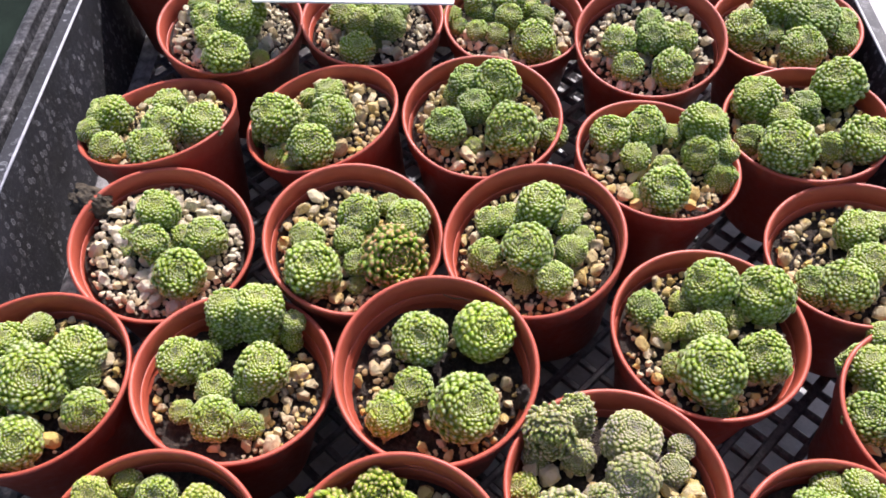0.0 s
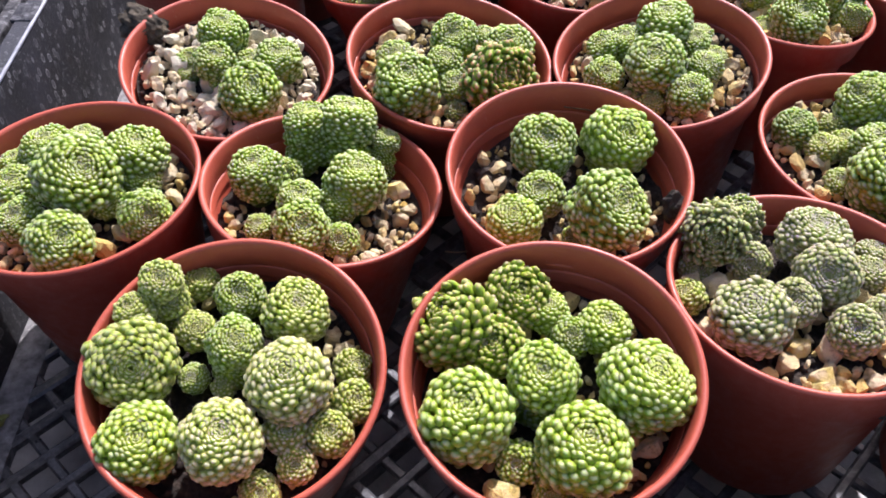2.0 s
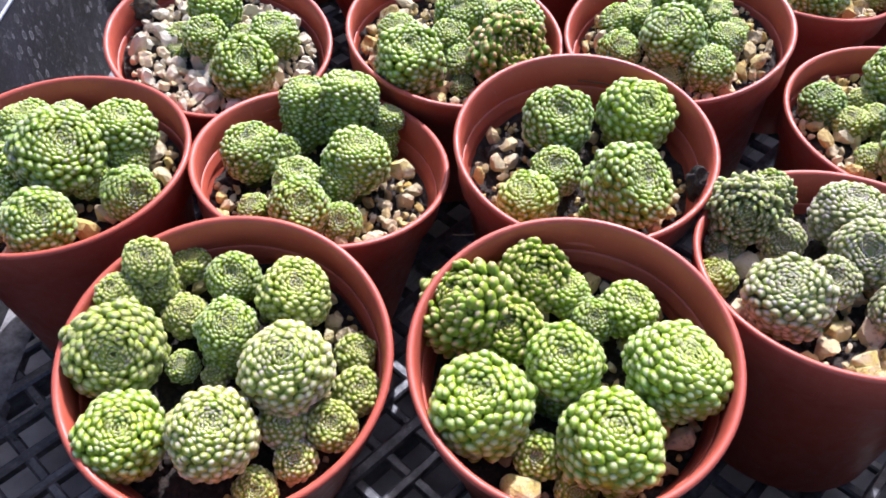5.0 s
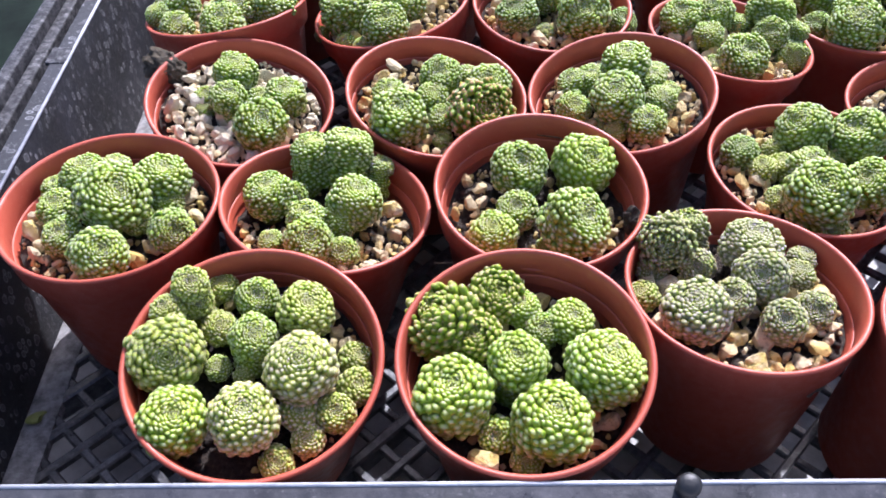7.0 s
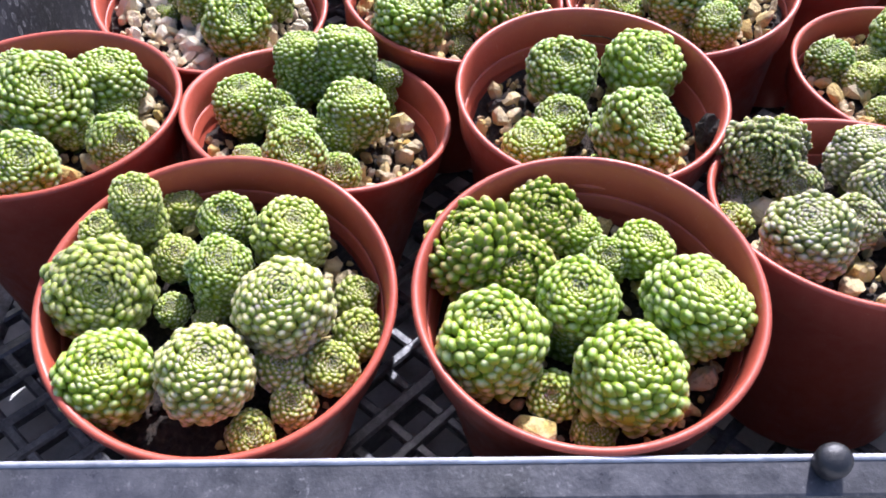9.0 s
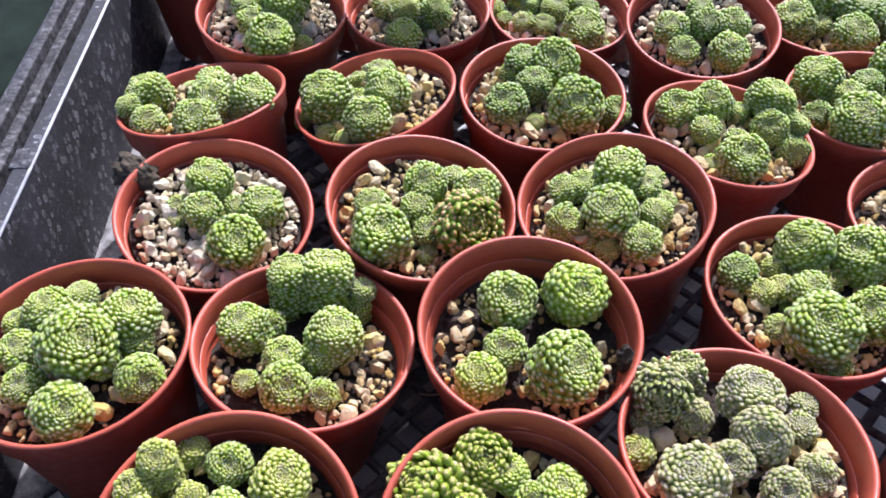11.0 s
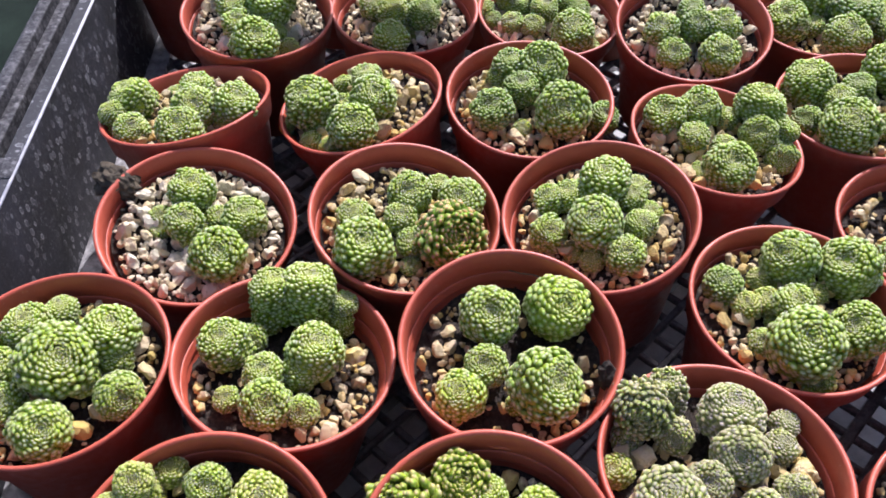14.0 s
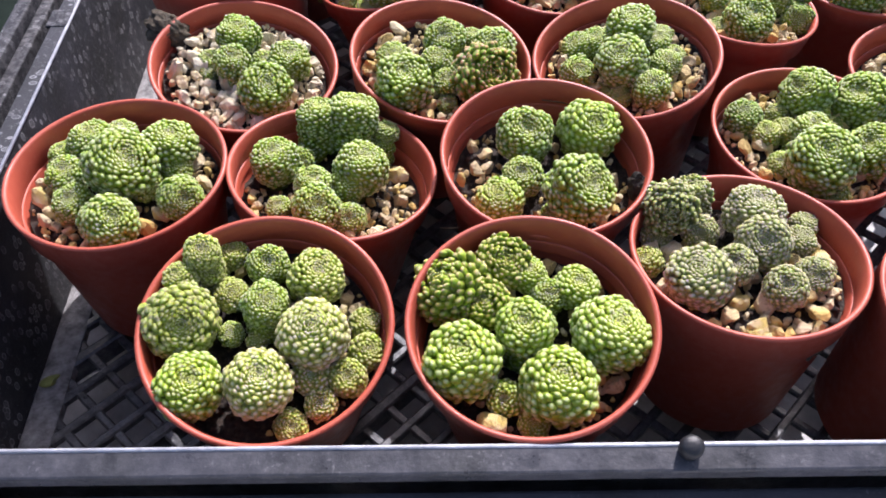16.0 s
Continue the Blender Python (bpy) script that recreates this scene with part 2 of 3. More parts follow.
def build_mesh_floor():
    """Two layers of slanting bars, a solid margin along the walls."""
    x0, x1, y0, y1 = TRAY_X0, TRAY_X1, TRAY_Y0, TRAY_Y1
    pitch, w, h = 0.0111, 0.0031, 0.0030
    verts, faces = [], []

    def bar(p, q, width, z0, z1):
        d = (Vector(q) - Vector(p)).normalized()
        n = Vector((-d.y, d.x)) * width / 2
        k = len(verts)
        for e in (p, q):
            for s, z, f in ((-1, z0, 1.0), (-1, z1 - 0.0006, 1.0), (-0.6, z1, 1), (0.6, z1, 1), (1, z1 - 0.0006, 1.0), (1, z0, 1.0)):
                verts.append((e[0] + n.x * s, e[1] + n.y * s, z))
        for i in range(6):
            j = (i + 1) % 6
            faces.append((k + i, k + j, k + 6 + j, k + 6 + i))

    for s in (1, -1):
        m = s * 0.95
        step = pitch * math.hypot(1, m)
        for k in range(-70, 70):
            # line y = m * x + c, clipped to the floor; every fourth rising bar is a deeper, wider rib
            c = (-0.014 if s > 0 else 0.136) + k * step
            rib = s > 0 and k % 4 == 1
            xs = sorted(((y0 - c) / m, (y1 - c) / m))
            a, b = max(x0, xs[0]), min(x1, xs[1])
            if b - a > 0.004:
                bar((a, m * a + c), (b, m * b + c), w * 1.35 if rib else w, -0.009 if rib else -h - (0.0003 if s > 0 else 0.0), -0.0002 if s > 0 else -0.0008)
    lattice = mesh_ob("lattice", list(verts), list(faces), MESH, tray, smooth=False, label="open lattice of slanting black plastic bars")
    strips = [((x0, y), (x1, y), 0.007, 0.0002) for y in (y0 + 0.0035, y1 - 0.0035)] + [((x, y0), (x, y1), 0.010, 0.0004) for x in (x0 + 0.005, x1 - 0.005)]
    for p, q, width, z1 in strips:
        verts.clear()
        faces.clear()
        bar(p, q, width, -h - 0.001, z1)
        mesh_ob("margin", verts, faces, MARGIN, tray, smooth=False, label="dusty grey flat margin of the tray floor")
    return lattice


build_mesh_floor()

# bench below, neighbouring tray edge and grey-green sheet beyond
bm = bmesh.new()
add_box(bm, -40, 40, -40, 40, -0.075, -0.035)
bench = tagged(part("ground", bm, BENCH), "pale grey gritty bench top under the tray", "bench", kind="structure")

# outer skirt of the front rail
bm = bmesh.new()
add_box(bm, -0.21, 0.23, 0.0125, 0.0165, -0.03, 0.0470, 0.0008)
skirt = part("skirt", bm, SKIRT, tray)
skirt.matrix_basis = pose(0, 0, 0, 0, 0, -0.7)

# upright ribs on the skirt
bm = bmesh.new()
add_box(bm, -0.0009, 0.0009, -0.0007, 0.0, -0.03, 0.0440, 0.0003)
rib = part("rib", bm, SKIRT, tray)
rib.matrix_basis = pose(0, 0, 0, 0, 0, -0.7) @ pose(-0.2, 0.0125, 0)
for k in range(1, 58):
    ob = new("rib", rib.data)
    ob.parent = tray
    ob.matrix_basis = pose(0, 0, 0, 0, 0, -0.7) @ pose(-0.2 + 0.0074 * k, 0.0125, 0)

# pale strips on the inner edges of the lip, their colour painting the highlight
def worn_edge(p, q):
    d = Vector(q) - Vector(p)
    bm = bmesh.new()
    bmesh.ops.create_cone(bm, segments=10, radius1=0.00062, radius2=0.00062, depth=d.length, cap_ends=True)
    ob = part("worn_edge", bm, GLINT, tray, "pale strip painted as the highlight along the plastic lip", True)
    ob.matrix_basis = Matrix.Translation((Vector(p) + Vector(q)) / 2) @ d.to_track_quat("Z", "Y").to_matrix().to_4x4()


worn_edge((TRAY_X0 - 0.0040, TRAY_Y0 - 0.005, WALL - 0.0002), (TRAY_X0 - 0.0040, TRAY_Y1, WALL - 0.0002))
worn_edge((TRAY_X1 + 0.0040, TRAY_Y0 - 0.005, WALL - 0.0002), (TRAY_X1 + 0.0040, TRAY_Y1, WALL - 0.0002))
worn_edge((TRAY_X0 - 0.006, TRAY_Y0 - 0.0061 - 0.0125 * (TRAY_X0 + 0.054), WALL + 0.0002), (TRAY_X1 + 0.006, TRAY_Y0 - 0.0061 - 0.0125 * (TRAY_X1 + 0.066), WALL + 0.0002))

# a snapped tab on the left lip
bm = bmesh.new()
add_box(bm, -0.1880, -0.1797, 0.2015, 0.2125, WALL - 0.0012, WALL + 0.0005, 0.0006)
part("tab", bm, GRIME, tray, "cracked and bent piece of the lip")

neighbour = tagged(new("neighbour_tray"), "dusty dark plastic tray edge with grimy rail and pane", "tray")
for name, x0, x1, z1 in (("rail", -0.2050, -0.1998, 0.0455), ("ledge", -0.2105, -0.2054, 0.0500)):
    bm = bmesh.new()
    add_box(bm, x0, x1, -0.1, 0.9, -0.035, z1, 0.0009)
    part(name, bm, GRIME, neighbour)
bm = bmesh.new()
add_box(bm, -0.2145, -0.2109, -0.1, 0.9, -0.035, 0.046, 0.0006)
part("backing", bm, BLACK, neighbour)
for y0, y1 in ((-0.1, 0.19), (0.196, 0.9)):
    bm = bmesh.new()
    add_box(bm, -0.60, -0.2155, y0, y1, -0.034, 0.030, 0.002)
    pane = part("pane", bm, GREENISH, neighbour, "grey-green glossy sheet")
    pane.matrix_basis = pose(0, 0, 0, 0, 0 if y1 < 0.5 else -2, 0)

# ---- pots ----
POT_H, BASE_R = 0.055, 0.0255
WALL_PROFILE = [
    (0.004, 0.0004), (0.0242, 0.0), (0.0251, 0.0008), (0.0312, 0.0442), (0.0326, 0.0452), (0.0320, 0.0470),
    (0.0313, 0.0464), (0.0312, 0.0448), (0.0305, 0.0441), (0.0307, 0.0428), (0.0306, 0.0416), (0.0298, 0.0408), (0.0300, 0.0396), (0.0299, 0.0384), (0.0292, 0.0378), (0.0246, 0.0030), (0.0040, 0.0026),
]
RIM_PROFILE = [
    (0.0324, 0.0448), (0.0330, 0.0450), (0.0339, 0.0538), (0.0344, 0.0545), (0.0345, 0.0551), (0.0340, 0.0556), (0.0332, 0.0555), (0.0327, 0.0548), (0.0318, 0.0468),
]


def pot_pose(x, y, nx, ny, h):
    """Pose of a rim whose centre is above (x, y) and whose axis leans to (nx, ny); the base h below it touches the floor."""
    n = Vector((nx, ny, 1)).normalized()
    u = Vector((0, 1, 0)).cross(n).normalized()
    v = n.cross(u)
    m = Matrix((u, v, n)).transposed().to_4x4()
    m.translation = (x, y, h * n.z + BASE_R * math.hypot(n.x, n.y))
    return m


first_pot = tagged(new("plant_pot"), "terracotta-coloured thin plastic pot with rolled rim", "plant pot", "pots in the tray")
lathe("wall", WALL_PROFILE, TERRACOTTA, first_pot, 96, 0.0015)
lathe("rim", RIM_PROFILE, TERRACOTTA, first_pot, 96, 0.0015)
pots_made = []


def add_pot(m, h):
    m = m @ Matrix.Translation((0, 0, -h)) @ Matrix.Diagonal((1, 1, h / POT_H, 1))
    if pots_made:
        ob = copy_thing(first_pot, m)
    else:
        ob = first_pot
        ob.matrix_world = m
    pots_made.append(ob)
    return ob


# ---- rosettes ----
def leaf_template(heights, segs):
    """A plump leaf of length 1 along z, from its foot at 0 to a bluntly rounded tip at 1, fattest beyond its middle."""
    rings = len(heights)
    verts, tips = [(0, 0, 0)], [0.0]
    for i, s in enumerate(heights):
        r = math.sin(math.pi * s ** 1.5) ** 0.62 * 0.5
        for j in range(segs):
            a = 2 * math.pi * (j + 0.5 * (i % 2)) / segs
            verts.append((r * math.cos(a), r * 0.8 * math.sin(a), s))
            tips.append(s)
    verts.append((0, 0, 1.0))
    tips.append(1.0)
    faces = []
    for j in range(segs):
        faces.append((0, 1 + (j + 1) % segs, 1 + j))
        top = 1 + (rings - 1) * segs
        faces.append((top + j, top + (j + 1) % segs, len(verts) - 1))
        for i in range(rings - 1):
            a, b = 1 + i * segs, 1 + (i + 1) * segs
            faces.append((a + j, a + (j + 1) % segs, b + (j + 1) % segs, b + j))
    return np.array(verts), faces, np.array(tips)


LEAF_V, LEAF_F, LEAF_T = leaf_template((0.34, 0.60, 0.82, 0.95), 6)
REST_V, REST_F, REST_T = leaf_template((0.45, 0.74, 0.93), 5)


def leaf_mesh(hue, age):
    """One leaf as a mesh of its own, for leaves that are parts."""
    me = bpy.data.meshes.new("leaf")
    me.from_pydata([tuple(v) for v in LEAF_V], [], LEAF_F)
    me.materials.append(LEAVES[hue])
    me.polygons.foreach_set("use_smooth", [True] * len(me.polygons))
    col = me.color_attributes.new("leaf", "FLOAT_COLOR", "POINT")
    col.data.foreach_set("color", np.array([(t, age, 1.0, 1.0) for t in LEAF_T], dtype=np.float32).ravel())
    return me


SINGLE_LEAVES = {(hue, k): leaf_mesh(hue, (k + 0.5) / 5) for hue in LEAVES for k in range(5)}


def leaf_places(r, rnd, spread=0.66, spiky=1.0, fine=1.0):
    """Foot, axes, length, width, thickness, age and outward direction of each leaf of a ball-shaped rosette of radius r, eye along +z."""
    size = min(0.0033, max(0.0013, 0.0006 + 0.205 * r)) * fine * rnd.uniform(0.9, 1.12)
    out, i, theta = [], 0, 0.03
    end = radians(116)
    lump = Vector((rnd.uniform(0, 60), rnd.uniform(0, 60), 0))
    dish = rnd.uniform(0.14, 0.25)
    square = rnd.uniform(2.2, 2.9)
    while theta < end:
        grow = min(1.0, 0.26 + 0.74 * theta / radians(52))
        s = size * grow
        phi = i * 2.399963 + rnd.uniform(-0.10, 0.10)
        t = theta + rnd.uniform(-0.03, 0.03)
        dent = 1 - dish * math.exp(-(t / radians(24)) ** 2)
        n = np.array((math.sin(t) * math.cos(phi), math.sin(t) * math.sin(phi), math.cos(t)))
        up = np.array((-math.cos(t) * math.cos(phi), -math.cos(t) * math.sin(phi), math.sin(t)))
        lean = 0.95 * (1 - 0.62 * min(1, t / radians(85)))
        d = n + up * lean + np.array([rnd.uniform(-0.10, 0.10) for _ in range(3)])
        d /= np.linalg.norm(d)
        side = np.cross(up, n)
        side -= d * side.dot(d)
        side /= np.linalg.norm(side)
        third = np.cross(d, side)
        length = s * rnd.uniform(1.7, 2.15) * spiky
        width = s * rnd.uniform(1.36, 1.60) * (1 + 0.40 * math.exp(-(t / 0.45) ** 2))
        thick = s * rnd.uniform(1.25, 1.5)
        bulge = (abs(math.sin(t)) ** square + abs(math.cos(t)) ** square) ** (-1 / square) * 0.97 + 0.14 * noise.noise(Vector(n) * 1.7 + lump)
        tip = n * r * 1.075 * dent * bulge * rnd.uniform(0.965, 1.025) * (1 + (spiky - 1) * rnd.uniform(-0.12, 0.34))
        foot = tip - d * length * 0.95
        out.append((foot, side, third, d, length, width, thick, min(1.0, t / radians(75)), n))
        step = (s / r) ** 2 * spread / (2 * math.pi * max(0.045, math.sin(theta))) * 1.02
        theta += min(step, 0.25)
        i += 1
    return out


def rosette_mesh(r, rnd, hue, parent, m, singles):
    """A core with its leaves; the leaves that face up and out singly, as many as given, the rest joined."""
    segs, rings = 16, 10
    verts, faces = [], []
    full = 0.96 if "long" in hue else 1.02
    for i in range(rings + 1):
        t = math.pi * i / rings
        rr = full * r if i < 5 else full * r * (1 - 0.06 * (i - 4))
        for j in range(segs):
            a = 2 * math.pi * j / segs
            verts.append((rr * math.sin(t) * math.cos(a), rr * math.sin(t) * math.sin(a), rr * math.cos(t) * (0.80 if t < 1.57 else 0.90) - 0.06 * r))
    for i in range(rings):
        for j in range(segs):
            a, b = i * segs + j, i * segs + (j + 1) % segs
            faces.append((a, a + segs, b + segs, b))
    core = mesh_ob("rosette", verts, faces, LEAVES[hue.partition(" ")[0]], parent)
    core.matrix_basis = m @ Matrix.Diagonal((1, 1, rnd.uniform(0.82, 1.0), 1))
    hue, _, kind = hue.partition(" ")
    places = leaf_places(r, rnd, spiky=1.5 if kind == "long" else 1.0, fine=1.0 if hue in ("lime", "blush", "yellow", "cream", "pink") else 0.90)
    turn = np.array(m.to_3x3())
    if singles:
        places.sort(key=lambda q: -float((turn @ q[8]).dot(np.array((0.0, -0.55, 0.83)))))
    for foot, side, third, d, length, width, thick, age, n in places[:singles]:
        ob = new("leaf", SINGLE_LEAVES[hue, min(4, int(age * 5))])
        ob.parent = core
        mat = Matrix.Identity(4)
        for c, v in enumerate((side * width, third * thick, d * length, foot)):
            for q in range(3):
                mat[q][c] = v[q]
        ob.matrix_basis = mat
    blocks, faces, attr, count = [], [], [], 0
    for foot, side, third, d, length, width, thick, age, n in places[singles:]:
        blocks.append(foot + np.outer(REST_V[:, 0] * width, side) + np.outer(REST_V[:, 1] * thick, third) + np.outer(REST_V[:, 2] * length, d))
        faces.extend(tuple(i + count for i in f) for f in REST_F)
        count += len(REST_V)
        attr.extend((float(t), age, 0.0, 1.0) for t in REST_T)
    if blocks:
        rest = mesh_ob("leaves", np.concatenate(blocks), faces, LEAVES[hue], core)
        tagged(rest, kind="stuff")
        col = rest.data.color_attributes.new("leaf", "FLOAT_COLOR", "POINT")
        col.data.foreach_set("color", np.array(attr, dtype=np.float32).ravel())
    return core


def axis_turn(tilt, azimuth, spin):
    return Matrix.Rotation(radians(azimuth), 4, "Z") @ Matrix.Rotation(radians(tilt), 4, "Y") @ Matrix.Rotation(spin, 4, "Z")


def build_plant(m, soil_mm, rows, hues, rnd, label, singles):
    """A clump of rosettes in a pot. rows: millimetres from the rim's centre x, y, z, radius; the eye's tilt and azimuth in degrees."""
    plant = tagged(new("succulent"), label, "succulent", "plants in the tray")
    plant.matrix_world = m @ Matrix.Translation((0, 0, -soil_mm / 1000))
    area = sum(q[3] ** 2 for q in rows)
    for k, (x, y, z, r, tilt, az) in enumerate(rows):
        local = Matrix.Translation((x / 1000, y / 1000, (z + soil_mm) / 1000)) @ axis_turn(tilt, az, rnd.uniform(0, 6.28))
        rosette_mesh(r / 1000, rnd, hues[k % len(hues)], plant, local, int(singles * r * r / area))
        # smaller rosettes crowd the stem of a tall one
        h, q = (z + soil_mm) / 1000, r / 1000
        while h > 1.45 * q and q > 0.004:
            h -= 1.05 * q
            low = Matrix.Translation((x / 1000 * 0.95, y / 1000 * 0.95 - 0.001, h)) @ axis_turn(min(60, tilt + 20), az, rnd.uniform(0, 6.28))
            rosette_mesh(q * 0.92, rnd, hues[k % len(hues)], plant, low, 0)
        # stem down to the soil
        h = (z + soil_mm) / 1000
        bm = bmesh.new()
        bmesh.ops.create_cone(bm, segments=9, radius1=r / 1000 * 0.42, radius2=r / 1000 * 0.55, depth=h + 0.002, matrix=Matrix.Translation((x / 1000 * 0.97, y / 1000 * 0.97, h / 2 - 0.001)))
        part("stem", bm, CORE, plant, smooth=True)
    return plant


# ---- soil and gravel ----
def stone_shapes(count, rnd, subdivisions=2):
    shapes = []
    for _ in range(count):
        bm = bmesh.new()
        bmesh.ops.create_icosphere(bm, subdivisions=subdivisions, radius=0.5)
        o = Vector((rnd.uniform(0, 90), rnd.uniform(0, 90), 0))
        for v in bm.verts:
            p = v.co.normalized()
            v.co = p * (0.46 + 0.22 * noise.noise(p * 1.3 + o) + 0.10 * noise.noise(p * 3.5 + o))
        # a few broken faces
        for _ in range(7):
            d = Vector((rnd.gauss(0, 1), rnd.gauss(0, 1), rnd.gauss(0, 1))).normalized()
            cut = rnd.uniform(0.22, 0.36)
            for v in bm.verts:
                over = v.co.dot(d) - cut
                if over > 0:
                    v.co -= d * over
        bm.verts.index_update()
        shapes.append((np.array([v.co[:] for v in bm.verts]), [tuple(v.index for v in f.verts) for f in bm.faces]))
        bm.free()
    return shapes


STONES = stone_shapes(14, random.Random(5))
CRUMBS = stone_shapes(6, random.Random(6), 1)


def build_soil(m, soil_mm, rnd):
    rr = 0.0302 - max(0, soil_mm - 14) * 0.00014
    verts, faces = [(0, 0, 0.0015)], []
    segs, rings = 40, 12
    off = rnd.uniform(0, 50)
    for i in range(1, rings + 1):
        for j in range(segs):
            a = 2 * math.pi * j / segs
            r = rr * i / rings
            p = Vector((r * math.cos(a), r * math.sin(a), 0))
            z = 0.0022 * noise.noise(p * 140 + Vector((off, 0, 0))) + 0.0012 * noise.noise(p * 420 + Vector((0, off, 0)))
            verts.append((p.x, p.y, z))
    for j in range(segs):
        faces.append((0, 1 + j, 1 + (j + 1) % segs))
        for i in range(rings - 1):
            a, b = 1 + i * segs, 1 + (i + 1) * segs
            faces.append((a + j, b + j, b + (j + 1) % segs, a + (j + 1) % segs))
    blocks, n = [np.array(verts)], len(verts)
    for _ in range(420):
        shape, fs = CRUMBS[rnd.randrange(len(CRUMBS))]
        a, r = rnd.uniform(0, 6.283), (rr - 0.0008) * math.sqrt(rnd.random())
        size = rnd.choice((0.0008, 0.0012, 0.0016, 0.0022, 0.003))
        turn = np.array(Euler((rnd.uniform(0, 6), rnd.uniform(0, 6), 0)).to_matrix())
        blocks.append(shape @ turn.T * size + np.array((r * math.cos(a), r * math.sin(a), rnd.uniform(0.0006, 0.0014))))
        faces.extend(tuple(i + n for i in f) for f in fs)
        n += len(shape)
    verts = np.concatenate(blocks)
    ob = mesh_ob("soil", verts, faces, SOIL)
    ob.matrix_world = m @ Matrix.Translation((0, 0, -soil_mm / 1000 - 0.001))
    return tagged(ob, "dark crumbly potting soil filling a pot", "soil", kind="stuff")


def build_gravel(m, soil_mm, rows, count, rnd, patches, big, material):
    """Loose stones over the soil, fewer under the rosettes; where patches (x, y, radius in millimetres) are given, nearly all of them lie there."""
    blocks, faces, n = [], [], 0
    placed = []
    tries = 0
    while len(placed) < count and tries < count * 60:
        tries += 1
        size = big * rnd.choice((3.0, 3.6, 4.2, 5.0, 6.0, 7.0) if len(placed) < count * 0.35 else (1.6, 2.1, 2.7, 3.3)) * rnd.uniform(0.85, 1.15)
        a, q = rnd.uniform(0, 6.283), 29.6 - size * 0.42
        rad = q * math.sqrt(rnd.random())
        x, y = rad * math.cos(a), rad * math.sin(a)
        if patches and rnd.random() < 0.93 and not any((x - u) ** 2 + (y - v) ** 2 < r * r for u, v, r in patches):
            continue
        if any((x - u) ** 2 + (y - v) ** 2 < (0.62 * r) ** 2 for u, v, _, r, *_ in rows):
            continue
        if any((x - u) ** 2 + (y - v) ** 2 < ((size + s) * 0.30) ** 2 for u, v, s in placed):
            continue
        placed.append((x, y, size))
        shape, fs = STONES[rnd.randrange(len(STONES))]
        turn = np.array(Euler((rnd.uniform(0, 6), rnd.uniform(0, 6), rnd.uniform(0, 6))).to_matrix())
        v = (shape * np.array((1.25, 1.0, 0.8))) @ turn.T * size / 1000
        v += np.array((x, y, size * rnd.uniform(0.15, 0.5))) / 1000
        blocks.append(v)
        faces.extend(tuple(i + n for i in f) for f in fs)
        n += len(v)
    ob = mesh_ob("gravel", np.concatenate(blocks), faces, material, None, False)
    ob.matrix_world = m @ Matrix.Translation((0, 0, -soil_mm / 1000))
    label = "pale cream and pinkish pumice gravel on the soil" if material == PALE_STONE else "tan and yellowish angular gravel on dark soil"
    return tagged(ob, label, "gravel", kind="stuff")


def planted_pot(seed, x, y, nx, ny, h, soil_mm, gravel, hues, rows, label="clump of green bead-leaved succulent rosettes in a pot", singles=0, patches=(), big=1.0, stone=STONE):
    rnd = random.Random(seed)
    m = pot_pose(x, y, nx, ny, h)
    add_pot(m, h)
    build_soil(m, soil_mm, rnd)
    build_gravel(m, soil_mm, rows, gravel, rnd, patches, big, stone)
    build_plant(m, soil_mm, rows, hues, rnd, label, singles)


# ---- the planted pots, front to back ----
planted_pot(1, -0.0877, 0.0595, 0.046, -0.179, 0.0570, 13, 34, ("yellow", "yellow", "green", "yellow", "yellow", "yellow", "yellow", "green", "yellow", "cream", "yellow", "yellow", "lime", "cream", "cream", "yellow", "cream", "yellow", "green", "cream",), [
    (-19.4, 20.5, 2.1, 5, 16, -64), (-12.8, 25.5, -8.8, 4.3, 13, 120), (-2.3, 21.6, -6.6, 5.9, 19, -65), (12.1, 15.8, -4, 7.8, 11, 24), (-18.7, 19.6, -9.6, 4.6, 12, -64),
    (-24.7, 13.7, -1, 4.7, 14, 168), (-11.9, 12.3, -7.4, 4.8, 16, -51), (-1.4, 6.8, -3.1, 6.6, 16, -48), (-24.1, 1.9, -3.4, 9.9, 33, -60), (12.6, -2.4, -1.2, 9.2, 4, -132),
] + [
    (26, 4.4, -9.5, 4.5, 19, -9), (26.7, -4.5, -9, 5.1, 21, -25), (-19.3, -16.5, -4.8, 8.6, 11, -29), (-1, -16.5, -2.4, 8.6, 5, 21), (12, -12.3, -7.2, 4.9, 9, -60),
    (21.8, -12.3, -8.3, 5.3, 8, -61), (14.8, -19.2, -9.4, 4.3, 13, -80), (7.4, -25.4, -9.6, 4.5, 18, -69), (-10.9, 0.8, -8.9, 3.5, 7, -133), (-3.8, -1, -9.8, 2.8, 7, -93),
], "crowded clump of yellow-green and cream bead-leaved succulent rosettes", singles=300, patches=((22, 10, 7), (5, -27, 5), (-20, -24, 5), (24, -8, 5)))
